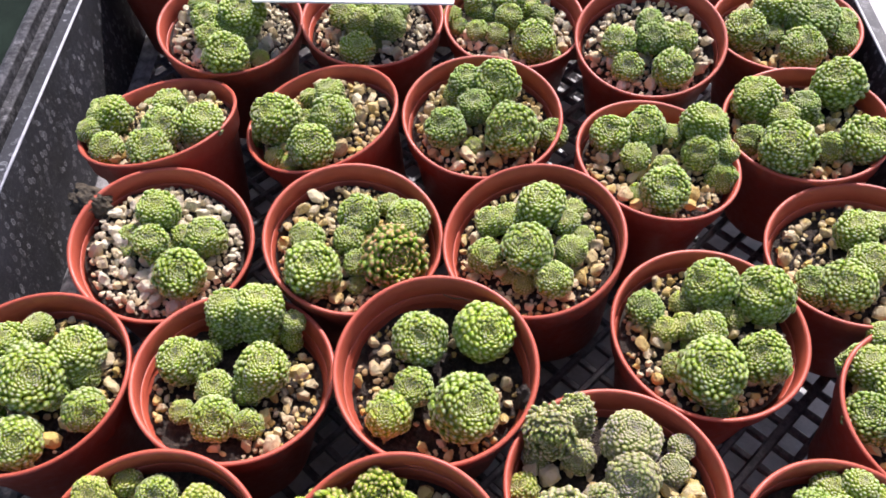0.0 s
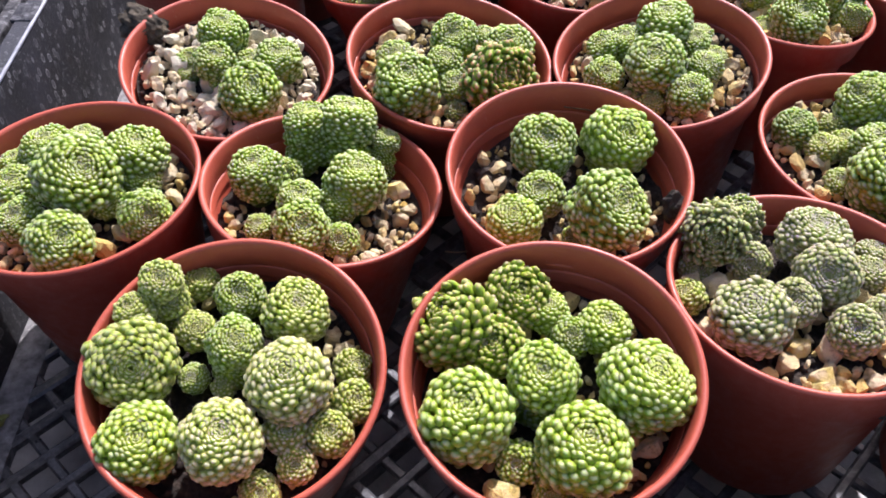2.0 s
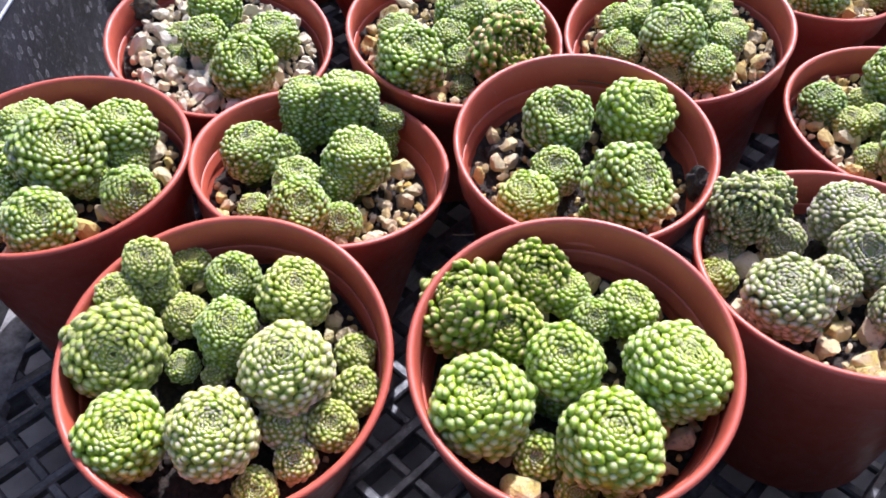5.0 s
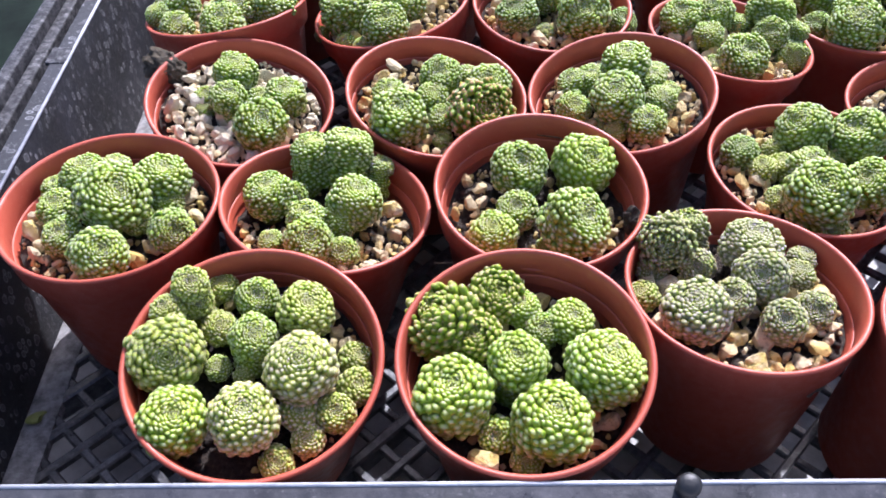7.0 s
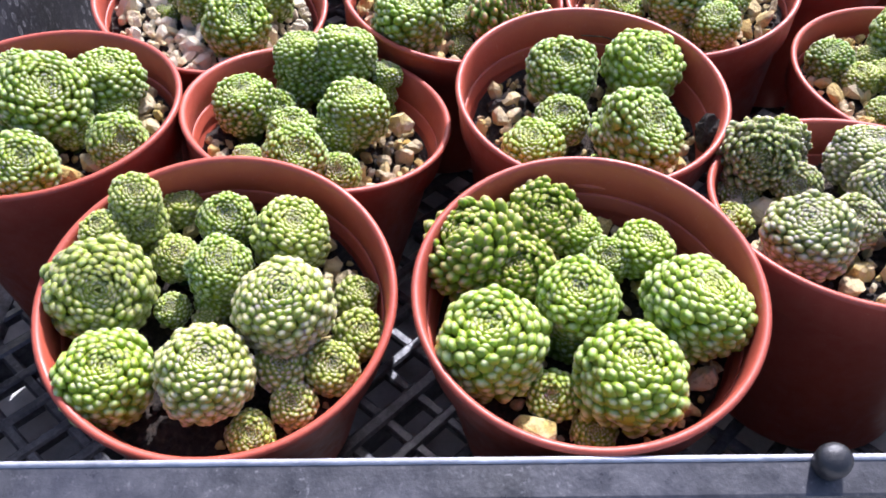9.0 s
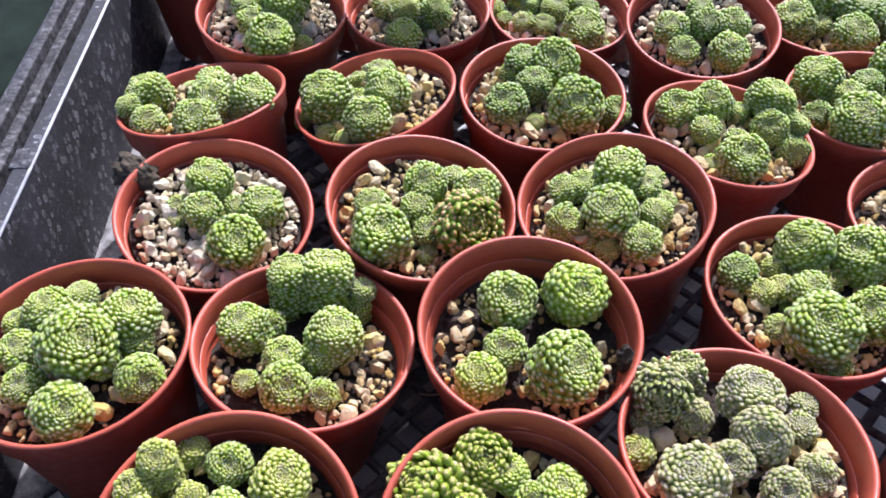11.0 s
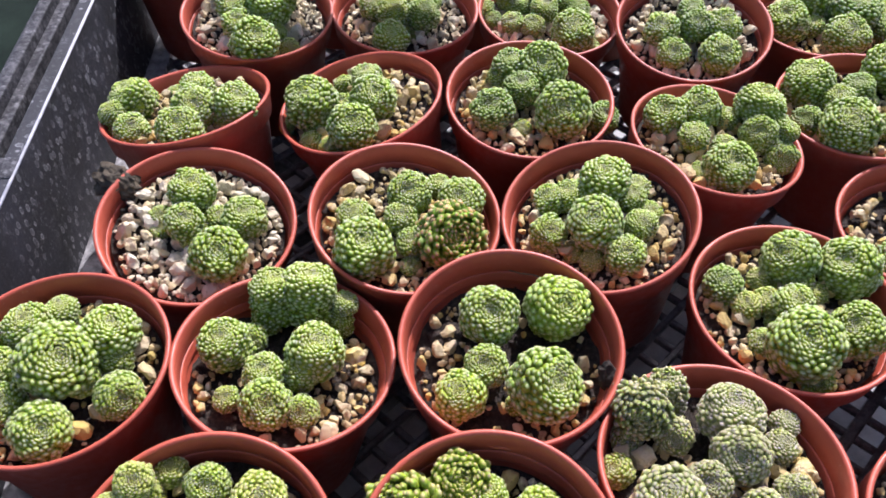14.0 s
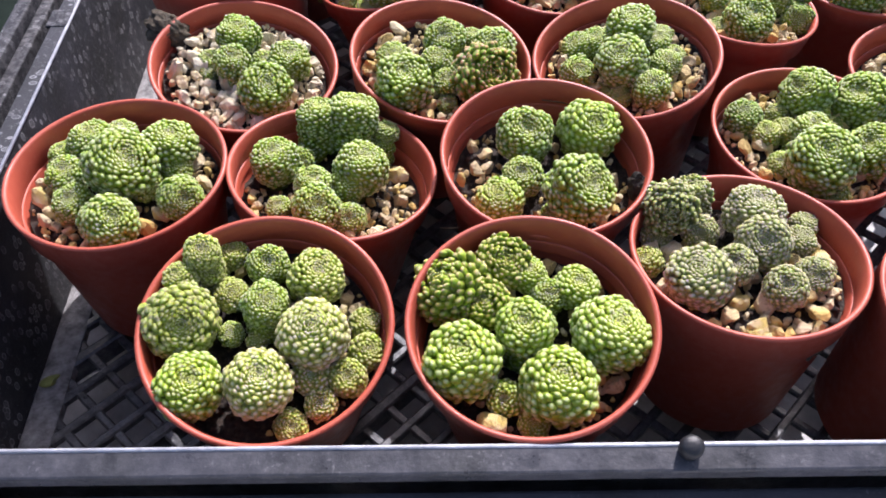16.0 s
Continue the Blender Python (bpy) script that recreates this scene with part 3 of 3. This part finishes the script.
planted_pot(2, -0.0160, 0.0581, -0.065, -0.121, 0.0580, 13, 95, ("blush long", "blush long", "blush long", "lime", "green", "lime", "lime", "lime", "lime", "lime", "lime", "lime",), [
    (-21.1, 14.7, -4, 9.7, 29, 168), (-11.7, 8.5, -3.9, 6.7, 20, -138), (-5.8, 22.6, -5, 7.6, 19, -66), (1.4, 18.9, -6.9, 5.3, 6, 94), (6.4, 11.8, -6.8, 4.9, 17, -76),
    (14.6, 13.6, -5.8, 6.2, 9, 16), (-1.6, -1, -1.2, 8, 11, -122), (21.2, -3.6, -2.1, 10.4, 20, 4), (-19.1, -9.5, -2.4, 10, 3, -163), (5.6, -18.4, -2.1, 9.8, 9, 35),
] + [
    (-8.2, -18.1, -7.8, 4.8, 25, -120), (-1.3, -24.9, -9.6, 4.2, 22, -95),
], "clump of bright lime-green bead-leaved succulent rosettes with pale tips", singles=300, patches=((20, 16, 12), (24, -12, 10), (-24, -2, 5), (14, -22, 7), (-12, -26, 5)), big=1.1)
planted_pot(3, 0.0509, 0.0826, -0.037, 0.090, 0.0570, 8, 95, ("tan long", "tan long", "tan", "tan", "yellow", "tan", "tan", "tan", "tan", "tan", "tan", "tan", "tan", "tan",), [
    (-18.9, 19.1, 2.7, 7.7, 62, -101), (-9.2, 26.1, 1.3, 5.4, 15, 144), (-9.8, 12.6, -2.5, 5.3, 54, -113), (-22.9, 14.5, -5.6, 4.6, 47, -105), (-27.9, 3.6, -5.6, 4.8, 25, -163),
    (-16.5, -9.9, 1.3, 9.1, 19, -154), (-20.4, -7.2, -4.4, 4.7, 47, -123), (7, 16.1, 1.8, 9.1, 2, 115), (5.4, 2.3, 2.3, 7.7, 42, -119), (23.6, 15.8, -4.3, 4.3, 11, 8),
] + [
    (19.3, 8, -4, 4.9, 9, -27), (7.5, -13, -0.9, 6.1, 37, -117), (18.1, -7.5, -2.6, 5.6, 37, -119), (-4.7, -4.1, -0.2, 6, 33, -118),
], "clump of grey-mauve and green bead-leaved succulent rosettes in a pot", singles=300, patches=((12, -16, 18), (26, 0, 10), (-2, -24, 10)), big=1.25)
planted_pot(4, 0.1150, 0.0563, 0.081, -0.040, 0.0582, 8, 170, ("green", "green", "deep",), [
    (2.7, 26.2, -4.6, 6.1, 16, 110), (9.4, 26.6, 0.1, 5.2, 15, 94), (-6, 18.7, -1.9, 6.8, 15, 139), (2.6, 15.2, -0.1, 7.5, 10, 127), (17, 21.4, -3.7, 6.9, 13, 70),
], big=1.1)
planted_pot(5, -0.1417, 0.1206, -0.007, 0.001, 0.0580, 8, 150, ("green",), [
    (2.6, -1.3, 5, 10.7, 36, -35), (-11.8, 14.3, -0.2, 7.1, 3, -178), (-5.6, 23.4, -3.9, 5.4, 7, 80), (14.4, 10.4, 1.2, 8.5, 16, -12), (8.5, -3.9, -0.8, 5.7, 53, -50),
    (20.9, -9.5, -1.8, 6.8, 52, -59), (16.6, 3.8, -2.2, 5.5, 19, -25), (-16.7, 0.3, -1.2, 6.2, 12, -122), (-21.5, 12.9, -4.3, 5.3, 10, -175), (-11.4, -12, -1.4, 6, 19, -97),
] + [
    (2.2, -21.4, 0, 8.2, 37, -47),
], singles=300, patches=((4, 27, 9), (16, 24, 11), (-24, -10, 13), (-14, -24, 11), (26, 10, 8), (26, -4, 6)))
planted_pot(6, -0.0741, 0.1252, 0.112, 0.082, 0.0500, 11, 110, ("green",), [
    (-6.4, 25.6, 1.7, 7.6, 8, 122), (5.4, 25.6, 4.8, 8.9, 8, 58), (17.6, 22.5, 1.4, 4.4, 14, 19), (-1.3, 27.9, -7, 4.9, 28, -100), (-7.3, 20.9, -7.8, 4.4, 38, -79),
    (-19.2, 6.2, -2.8, 8, 15, -150), (-12.1, 11.7, -5.9, 5.1, 42, -85), (9.2, 2.8, 0.1, 9.1, 12, -56), (-6.2, -4.3, -2.6, 6.3, 16, -105), (4.9, -2.5, -3.7, 5.7, 14, -75),
] + [
    (-4.5, -15.6, -2.2, 7.6, 36, -87), (6.4, -15.5, -5.8, 5.1, 39, -98), (-16.7, -10.5, -7.9, 4.1, 22, -120),
], singles=300, patches=((20, -6, 11), (16, -20, 12), (22, 8, 8), (-24, 18, 7), (-26, -6, 6)))
planted_pot(7, -0.0044, 0.1235, -0.015, -0.086, 0.0590, 13, 110, ("green", "lime",), [
    (-5.3, 11.8, -2.3, 9.1, 19, -92), (16.4, 15.2, -3.7, 10, 30, -61), (-7.6, -5.1, -4.2, 6.6, 18, -127), (-15.6, -13.9, -5.3, 7.6, 17, -122), (9.4, -13.1, -1.5, 10.8, 31, -37),
    (12.1, 12.7, -9.9, 3.9, 6, -8), (1.3, -15.1, -10.6, 3.3, 20, -94),
], singles=300, patches=((-22, 0, 9), (-18, 14, 8), (20, -6, 9), (2, -22, 8), (-22, -14, 9), (14, -24, 8)))
planted_pot(8, 0.0917, 0.1406, -0.020, -0.022, 0.0534, 6, 190, ("green", "green", "deep", "yellow", "yellow", "yellow", "yellow", "yellow", "green", "yellow", "green", "green", "deep", "green", "green",), [
    (3.9, 18.4, 2.6, 9.3, 38, -158), (22.3, 13.4, 3, 10, 32, -161), (-20.4, 10.8, -1.3, 6.4, 13, -132), (-6.5, 14.6, -3.4, 4.1, 11, 170), (0.1, 14.2, -3.9, 3.7, 7, 165),
    (4.9, 10.9, -1.1, 5.2, 3, -167), (-14.5, 2.2, -1.9, 4.9, 18, -157), (-7.3, 3.6, -1.5, 4.7, 13, -153), (-0.8, -0.2, 2.1, 6.6, 11, -130), (10.5, 7.3, -3.2, 4, 3, -74),
] + [
    (-3.2, -17.1, 4.5, 11.1, 22, -114), (16.8, -11.3, 1.7, 8.7, 30, -172), (0.4, -26.2, -3.7, 5.2, 36, -119), (-12.8, -11.6, -2.8, 4.6, 22, -133), (-6.2, -1.9, -5, 2.7, 15, -138),
], "clump of green and yellowish bead-leaved succulent rosettes with tall stems", singles=300, big=1.05)
planted_pot(9, 0.1632, 0.1075, 0.000, 0.000, 0.0550, 8, 170, ("green", "green", "deep",), [
    (-17.5, 20.3, -2.7, 8.2, 21, 157), (-21.4, 22.5, -6.9, 5.2, 24, 156), (-24.2, 0.6, -1.6, 8.4, 24, -169), (-10.4, 30.2, -0.6, 6, 21, 134), (-12.3, 10.5, -0.2, 7.6, 16, 174),
    (-2.1, 21.8, -1.4, 7.8, 14, 134), (-6.3, 3.4, 1.8, 8.4, 13, -166),
], big=1.1)
planted_pot(10, -0.1099, 0.1809, 0.123, -0.124, 0.0508, 6, 300, ("green",), [
    (-3.9, 13.3, 1.4, 7.8, 3, -63), (15.8, 3.6, 0.7, 7.6, 9, -78), (8.8, -13.7, 2.2, 9.3, 23, -61), (-4.6, -0.3, 1.1, 6.6, 14, -42), (-13.6, 4.6, -4, 4.2, 9, -141),
    (-13.6, -0.4, -5, 3.6, 12, -127), (2.3, 2.3, -4, 3.8, 8, -62), (6.4, 5.1, -2.7, 4.7, 9, -39), (-1.6, -4, -2.6, 4.6, 12, -84),
], singles=300, big=1.1, stone=PALE_STONE)
planted_pot(11, -0.0365, 0.1824, 0.098, -0.087, 0.0525, 7, 250, ("green", "green", "green", "green", "green", "green", "pink long", "green", "green", "deep", "deep",), [
    (-14.2, -16.1, 1.6, 10.1, 11, -104), (-17.5, -1.5, -0.6, 6.7, 17, -140), (-1.5, -0.7, -0.2, 5.9, 11, -102), (1.4, 9.4, 1.9, 7.7, 25, -110), (12.9, 18.8, -4.3, 4.9, 9, 24),
    (20.6, 9.5, -0.4, 8.2, 21, -124), (15.7, -9.9, 2.9, 10.7, 37, -65), (2.3, -10, -1.6, 5.4, 17, -89), (7.9, -6.7, -0.8, 5.8, 15, -74), (2.4, -17.5, -5.2, 3.7, 21, -89),
] + [
    (-17.4, -20.9, -5.8, 4.5, 26, -118),
], "clump of green succulent rosettes with one pink-tipped rosette", singles=300, big=1.05)
planted_pot(12, 0.0320, 0.1776, -0.171, -0.069, 0.0563, 7, 250, ("green", "green", "green", "green", "green", "green", "green", "green", "green", "green", "yellow", "yellow", "green",), [
    (-2.2, -5.8, 3.7, 9.3, 21, -111), (4.2, 13.8, 2.2, 8.9, 1, -7), (-8.5, 11, -1, 6, 8, -165), (-15.9, 11.2, -2, 6, 13, -171), (-18.6, -4.5, -1, 6.6, 25, -81),
    (12.7, 7.7, -2.3, 5.3, 8, -32), (16.1, 14.1, -4.3, 4.7, 9, 2), (13.6, -5.5, -1.5, 5.7, 15, -61), (18.2, 1.7, -4.6, 4.2, 14, -38), (6.1, -18, -0.7, 6.8, 15, -90),
] + [
    (-10.7, -11.1, -5.3, 3.5, 19, -118), (-5, -15.8, -4.5, 4.1, 21, -104), (-2.9, 12.8, -1.6, 5.5, 4, -169),
], singles=300, big=1.05)
planted_pot(13, 0.1552, 0.1740, -0.137, 0.030, 0.0519, 8, 170, ("green", "green", "deep",), [
    (1.6, 10.1, 0.8, 7.6, 5, -164), (12, 15.3, -3.7, 5.5, 4, 41), (-19.5, -12.4, -2, 7.6, 24, -138), (-8.8, -14.7, 0.9, 9.1, 21, -122), (1.4, -6.6, 1.5, 8, 14, -110),
], big=1.1)
planted_pot(14, -0.1251, 0.2458, -0.132, 0.215, 0.0499, 4, 220, ("green",), [
    (-21.5, 3.2, 3.6, 9.1, 17, -133), (-27, -8.1, 4.7, 5.1, 25, -126), (-17.4, -17.7, 0.8, 6.8, 39, -59), (3.7, -22.8, 1.5, 8.9, 32, -75), (7.7, -12.5, 5.1, 8.6, 44, -66),
    (3.9, 8, 3.9, 6.7, 12, -45), (-11.8, 22.6, -3.3, 3.8, 5, 138), (23.1, -9, 2.7, 8.7, 30, -44), (17.9, -11.2, -0.7, 5.1, 29, -51),
], singles=300, big=1.05)
planted_pot(15, -0.0546, 0.2488, -0.218, 0.062, 0.0490, 5, 220, ("green",), [
    (-19.3, -1.2, 4.6, 10.6, 18, -128), (6.9, -6, 5, 8.9, 35, -61), (2.2, 14.9, 1.6, 6.4, 5, -26), (-8.6, 18.6, -2.4, 4.5, 4, 167), (-7.6, 0.9, -0.3, 4.8, 13, -102),
    (-1.4, -20.7, 3.1, 9.2, 33, -63), (-19.1, -6.6, -1.9, 4.8, 21, -121), (-32.2, -3.8, -2.6, 3.4, 25, -142), (-20.6, -16, -3.5, 4.5, 27, -115), (-12.3, -22.3, -3.4, 4.4, 29, -101),
] + [
    (-0.7, -23.1, -3.3, 4.2, 29, -85),
], singles=300, big=1.05)
planted_pot(16, 0.0147, 0.2459, 0.003, -0.090, 0.0547, 7, 220, ("deep", "green",), [
    (-15.6, -7.3, 1.3, 8.5, 21, -129), (6.8, 17.4, 2.1, 9.8, 33, -97), (-6.1, 18.5, 0.3, 7.9, 7, 163), (-11, 15.9, -2.8, 5.4, 10, 179), (-3.4, 4, 1.9, 7.2, 10, -119),
    (12.2, -9.9, 3.6, 10.8, 39, -108), (29.6, -6.8, -4.3, 6.7, 24, -41), (-3.6, -12.4, -4.2, 4, 21, -104),
], singles=300, big=1.05)
planted_pot(17, 0.0866, 0.2224, 0.096, 0.029, 0.0523, 5, 220, ("green",), [
    (-18.6, 10.9, 1.8, 8, 31, -136), (-3.9, 15.1, 3.7, 8.5, 40, -125), (-9.8, -0.9, 1.5, 6, 19, -138), (-3.7, 18.1, -3.8, 3.4, 10, 169), (9.7, 15.7, -0.9, 5.3, 1, 7),
    (20.8, 15.6, 5.9, 9.5, 9, 1), (18.4, 3.1, 2.1, 7.5, 46, -131), (28.2, 1.7, 5.5, 4.6, 18, -36), (-1.2, -20, 3.4, 9.3, 27, -106), (2.2, -4.3, 0.3, 5.1, 16, -109),
] + [
    (26.6, -6.3, -1.5, 6.5, 54, -114), (-10, -17.5, -2.4, 4.5, 27, -120), (26.3, 9.3, 4.7, 5.2, 14, -20),
], singles=300, big=1.05)
planted_pot(18, 0.1523, 0.2409, -0.101, 0.013, 0.0536, 5, 170, ("green", "green", "deep",), [
    (-17.6, 13.2, 3.2, 9.8, 18, -177), (17.8, 18.2, 4.7, 10.3, 23, -146), (0.5, 7.6, 3.2, 6.8, 7, -136), (-9.5, 2.2, 2.9, 6.7, 15, -144), (-12.5, -17.3, 4.6, 11.1, 26, -122),
    (-24, -6.2, -0.7, 6.5, 26, -146), (5.6, -14.7, 0.9, 6.1, 46, -120), (19.2, -14, 2.7, 9.8, 21, -68), (5.4, 3.8, -2, 3.9, 8, -101),
], big=1.1)
planted_pot(19, -0.1036, 0.3094, 0.042, -0.071, 0.0542, 5, 220, ("green", "green", "deep",), [
    (1.5, -23.4, 2.9, 9.9, 26, -57), (-6.9, -11.5, 2.6, 6.9, 20, -93), (3, -6.7, 3, 6.7, 17, -70), (6.7, 0.5, 6.3, 10.2, 14, -53), (-9.6, -1.2, 3.8, 7.5, 13, -105),
    (-15.1, 12.5, 0.9, 6.6, 8, -164), (9.3, -10, -1.8, 4.3, 21, -61), (15.4, -18.3, -3.4, 4.3, 47, -69), (3, -25.3, -4, 4, 35, -66), (8, -23.5, -4.2, 3.7, 39, -63),
], big=1.05, stone=PALE_STONE)
planted_pot(20, -0.0363, 0.3160, 0.009, -0.053, 0.0523, 8, 220, ("green", "green", "deep",), [
    (-6.5, -19.5, -0.9, 8, 23, -74), (-5.1, -3.9, 1.2, 7.6, 15, -99), (8.5, -4.3, 0.9, 7.6, 17, -64), (-13.9, 3.9, -0.2, 7.2, 13, -134), (-1.6, 7.6, 0.7, 7.2, 6, -88),
    (10.7, 8.5, -1.7, 6.1, 11, -32), (-11, 0.5, -6.2, 3.3, 13, -120), (-1.3, -7.9, -5.1, 3.8, 18, -89), (2.9, -11.2, -6.3, 3.3, 20, -80),
], big=1.05, stone=PALE_STONE)
planted_pot(21, 0.0326, 0.3183, 0.004, -0.053, 0.0491, 7, 220, ("green", "green", "deep",), [
    (8.6, -16.7, 2, 9.7, 24, -105), (-30.3, 9.5, -5.7, 5.7, 23, -168), (-26.1, 1.7, -5.5, 4.5, 22, -152), (-17.9, -4.6, -2.5, 5.5, 20, -133), (-8.4, -7.7, -1.5, 5.5, 19, -113),
    (-12, 7.5, -1.6, 5.6, 12, -147), (-2.7, 1.2, 1.2, 6.6, 12, -106), (7.9, 11.4, -1.5, 5.6, 6, -38), (14.5, 5.5, -1.9, 5.6, 12, -40), (-16.1, 14.2, -0.2, 7.9, 13, -174),
] + [
    (-2.2, 13.6, 1.9, 8.4, 4, -146), (17.2, -20.7, -5.2, 4.9, 27, -68),
], big=1.05, stone=PALE_STONE)
planted_pot(22, 0.0933, 0.2925, -0.078, -0.184, 0.0557, 7, 220, ("green", "green", "deep",), [
    (-14.4, -1.1, 1.3, 7.8, 17, -141), (-11.8, -14.3, -0.7, 6.7, 22, -114), (0.8, -1.5, 2.1, 7.2, 11, -103), (12.2, -2.7, 1.6, 7.7, 13, -64), (7.6, -17.9, 0.9, 8.6, 22, -84),
    (1.3, 10.2, 0.1, 6.3, 3, -130), (8.6, 7.8, -3.7, 4.2, 5, -52),
], big=1.05, stone=PALE_STONE)
planted_pot(23, 0.1610, 0.3074, -0.078, 0.028, 0.0521, 6, 170, ("green", "green", "deep",), [
    (-19.6, -4.2, 2.6, 9.6, 24, -142), (2.4, -19.1, 2.6, 9.4, 26, -98), (11, -3.1, 5.6, 11.1, 15, -79), (-3.7, 9.6, 4.6, 9.8, 10, -149), (-7.3, -4.6, -0.4, 5.4, 19, -125),
    (23.7, -11.2, -1.6, 6.9, 23, -59), (27.4, 2, -1.2, 7, 18, -34),
], big=1.1)


# back row, mostly out of view
for k, (x, y) in enumerate(((-0.146, 0.372), (-0.072, 0.384), (0.001, 0.383), (0.070, 0.371), (0.138, 0.376))):
    rnd = random.Random(70 + k)
    rows = [(rnd.uniform(-16, 16), rnd.uniform(-16, 16), 0.0, rnd.uniform(6, 9), 20, rnd.uniform(0, 360)) for _ in range(6)]
    planted_pot(70 + k, x, y, 0.02, -0.03, 0.054, 12, 90, ("green", "deep"), rows)

# ---- small things ----
bm = bmesh.new()
add_box(bm, -0.046, 0.046, 0.0, 0.018, -0.0005, 0.0005, 0.0002)
label_stick = part("plant_label", bm, LABEL)
label_stick.matrix_world = pose(-0.043, 0.3015, 0.0745, -16, 0, -2.0)
tagged(label_stick, "white plastic plant label lying on the plants", "plant label")


def lump(name, size, where, material, seed, turn=(0, 0, 0), rough=0.35, subs=3):
    """An uneven clod or chip, size in metres along its axes."""
    rnd = random.Random(seed)
    bm = bmesh.new()
    bmesh.ops.create_icosphere(bm, subdivisions=subs, radius=0.5)
    o = Vector((rnd.uniform(0, 80), rnd.uniform(0, 80), 0))
    for v in bm.verts:
        p = v.co.normalized()
        k = 0.5 + rough * (0.5 * noise.noise(p * 1.6 + o) + 0.35 * noise.noise(p * 4 + o) + 0.25 * noise.noise(p * 9 + o))
        v.co = Vector((p.x * size[0], p.y * size[1], p.z * size[2])) * k
    ob = part(name, bm, material)
    ob.matrix_world = pose(*where, *turn)
    return ob


def strand(name, points, radius, material, label, category):
    cu = bpy.data.curves.new(name, "CURVE")
    cu.dimensions, cu.bevel_depth, cu.bevel_resolution = "3D", radius, 2
    sp = cu.splines.new("NURBS")
    sp.points.add(len(points) - 1)
    for p, q in zip(sp.points, points):
        p.co = (*q, 1)
    sp.use_endpoint_u, sp.order_u = True, 3
    cu.materials.append(material)
    return tagged(new(name, cu), label, category)


tagged(lump("bark_chip", (0.0170, 0.0120, 0.0100), (-0.1415, 0.1990, 0.0585), BARK, 3, (10, 15, -12), 0.30, 4), "dark mossy bark chip resting on a pot rim", "bark chip")
tagged(lump("soil_clod", (0.014, 0.009, 0.008), (-0.0225, 0.1360, 0.0475), SOIL, 4, (0, 10, 35), 0.35), "dark crumbly clod of soil inside a pot", "soil clod")
tagged(lump("soil_clod", (0.0045, 0.008, 0.009), (0.0250, 0.1150, 0.0555), SOIL, 6, (0, 10, 20), 0.35), "dark crumb of soil stuck to a pot rim", "soil clod")
tagged(lump("soil_clod", (0.010, 0.007, 0.005), (0.066, 0.0580, 0.0475), BARK, 8, (0, 0, 20), 0.35), "brown fibrous clod of soil inside a pot", "soil clod")
tagged(lump("pebble", (0.0075, 0.006, 0.006), (-0.0530, 0.1290, 0.0480), STONE, 9, (0, 20, 20), 0.3, 2), "tan angular pebble against the pot wall", "pebble")
tagged(lump("pebble", (0.0085, 0.0065, 0.0055), (-0.0280, 0.0345, 0.0490), STONE, 12, (0, 0, -20), 0.3, 2), "rusty tan pebble at the pot edge", "pebble")
strand("thread", [(-0.0385, 0.1190, 0.032), (-0.034, 0.1165, 0.034), (-0.028, 0.1185, 0.0345), (-0.0245, 0.1160, 0.036)], 0.00018, STRAW, "pale dry fibre between the pots", "fibre")
strand("root", [(0.150, 0.178, 0.044), (0.149, 0.186, 0.050), (0.156, 0.193, 0.053), (0.165, 0.194, 0.052), (0.172, 0.190, 0.049)], 0.0005, STRAW, "pale dry root loop in a pot", "root")
strand("root", [(-0.002, 0.1535, 0.060), (0.002, 0.1500, 0.062), (0.006, 0.1520, 0.060), (0.010, 0.1480, 0.0605)], 0.0002, BARK, "thin dark dry root on a pot wall", "root")

# a fallen seedling leaf on the tray margin
bm = bmesh.new()
bmesh.ops.create_uvsphere(bm, u_segments=14, v_segments=8, radius=0.5, matrix=Matrix.Diagonal((0.0075, 0.0042, 0.0022, 1)))
for v in bm.verts:
    if v.co.x > 0.0015:
        v.co.y *= 0.5
        v.co.z += 0.0012
fallen = part("fallen_leaf", bm, plain("yellowing_leaf", (0.24, 0.26, 0.07), 0.5, 0.25, 300, 0.2), None, smooth=True)
fallen.matrix_world = pose(-0.1715, 0.0785, 0.0018, 0, 0, 25)
tagged(fallen, "yellowing fallen leaf on the tray margin", "leaf")

cap = lathe("rubber_cap", [(0.0, -0.001), (0.0024, -0.001), (0.0028, 0.0), (0.0030, 0.0026), (0.0028, 0.0038), (0.0020, 0.0045), (0.0009, 0.0048), (0.0, 0.0048)], CAP, None, 28, 0.02, False)
cap.matrix_world = pose(0.0195, 0.0212, WALL + 0.0010, 14, -8, 0)
tagged(cap, "small black rubber cap on the tray rail", "cap")
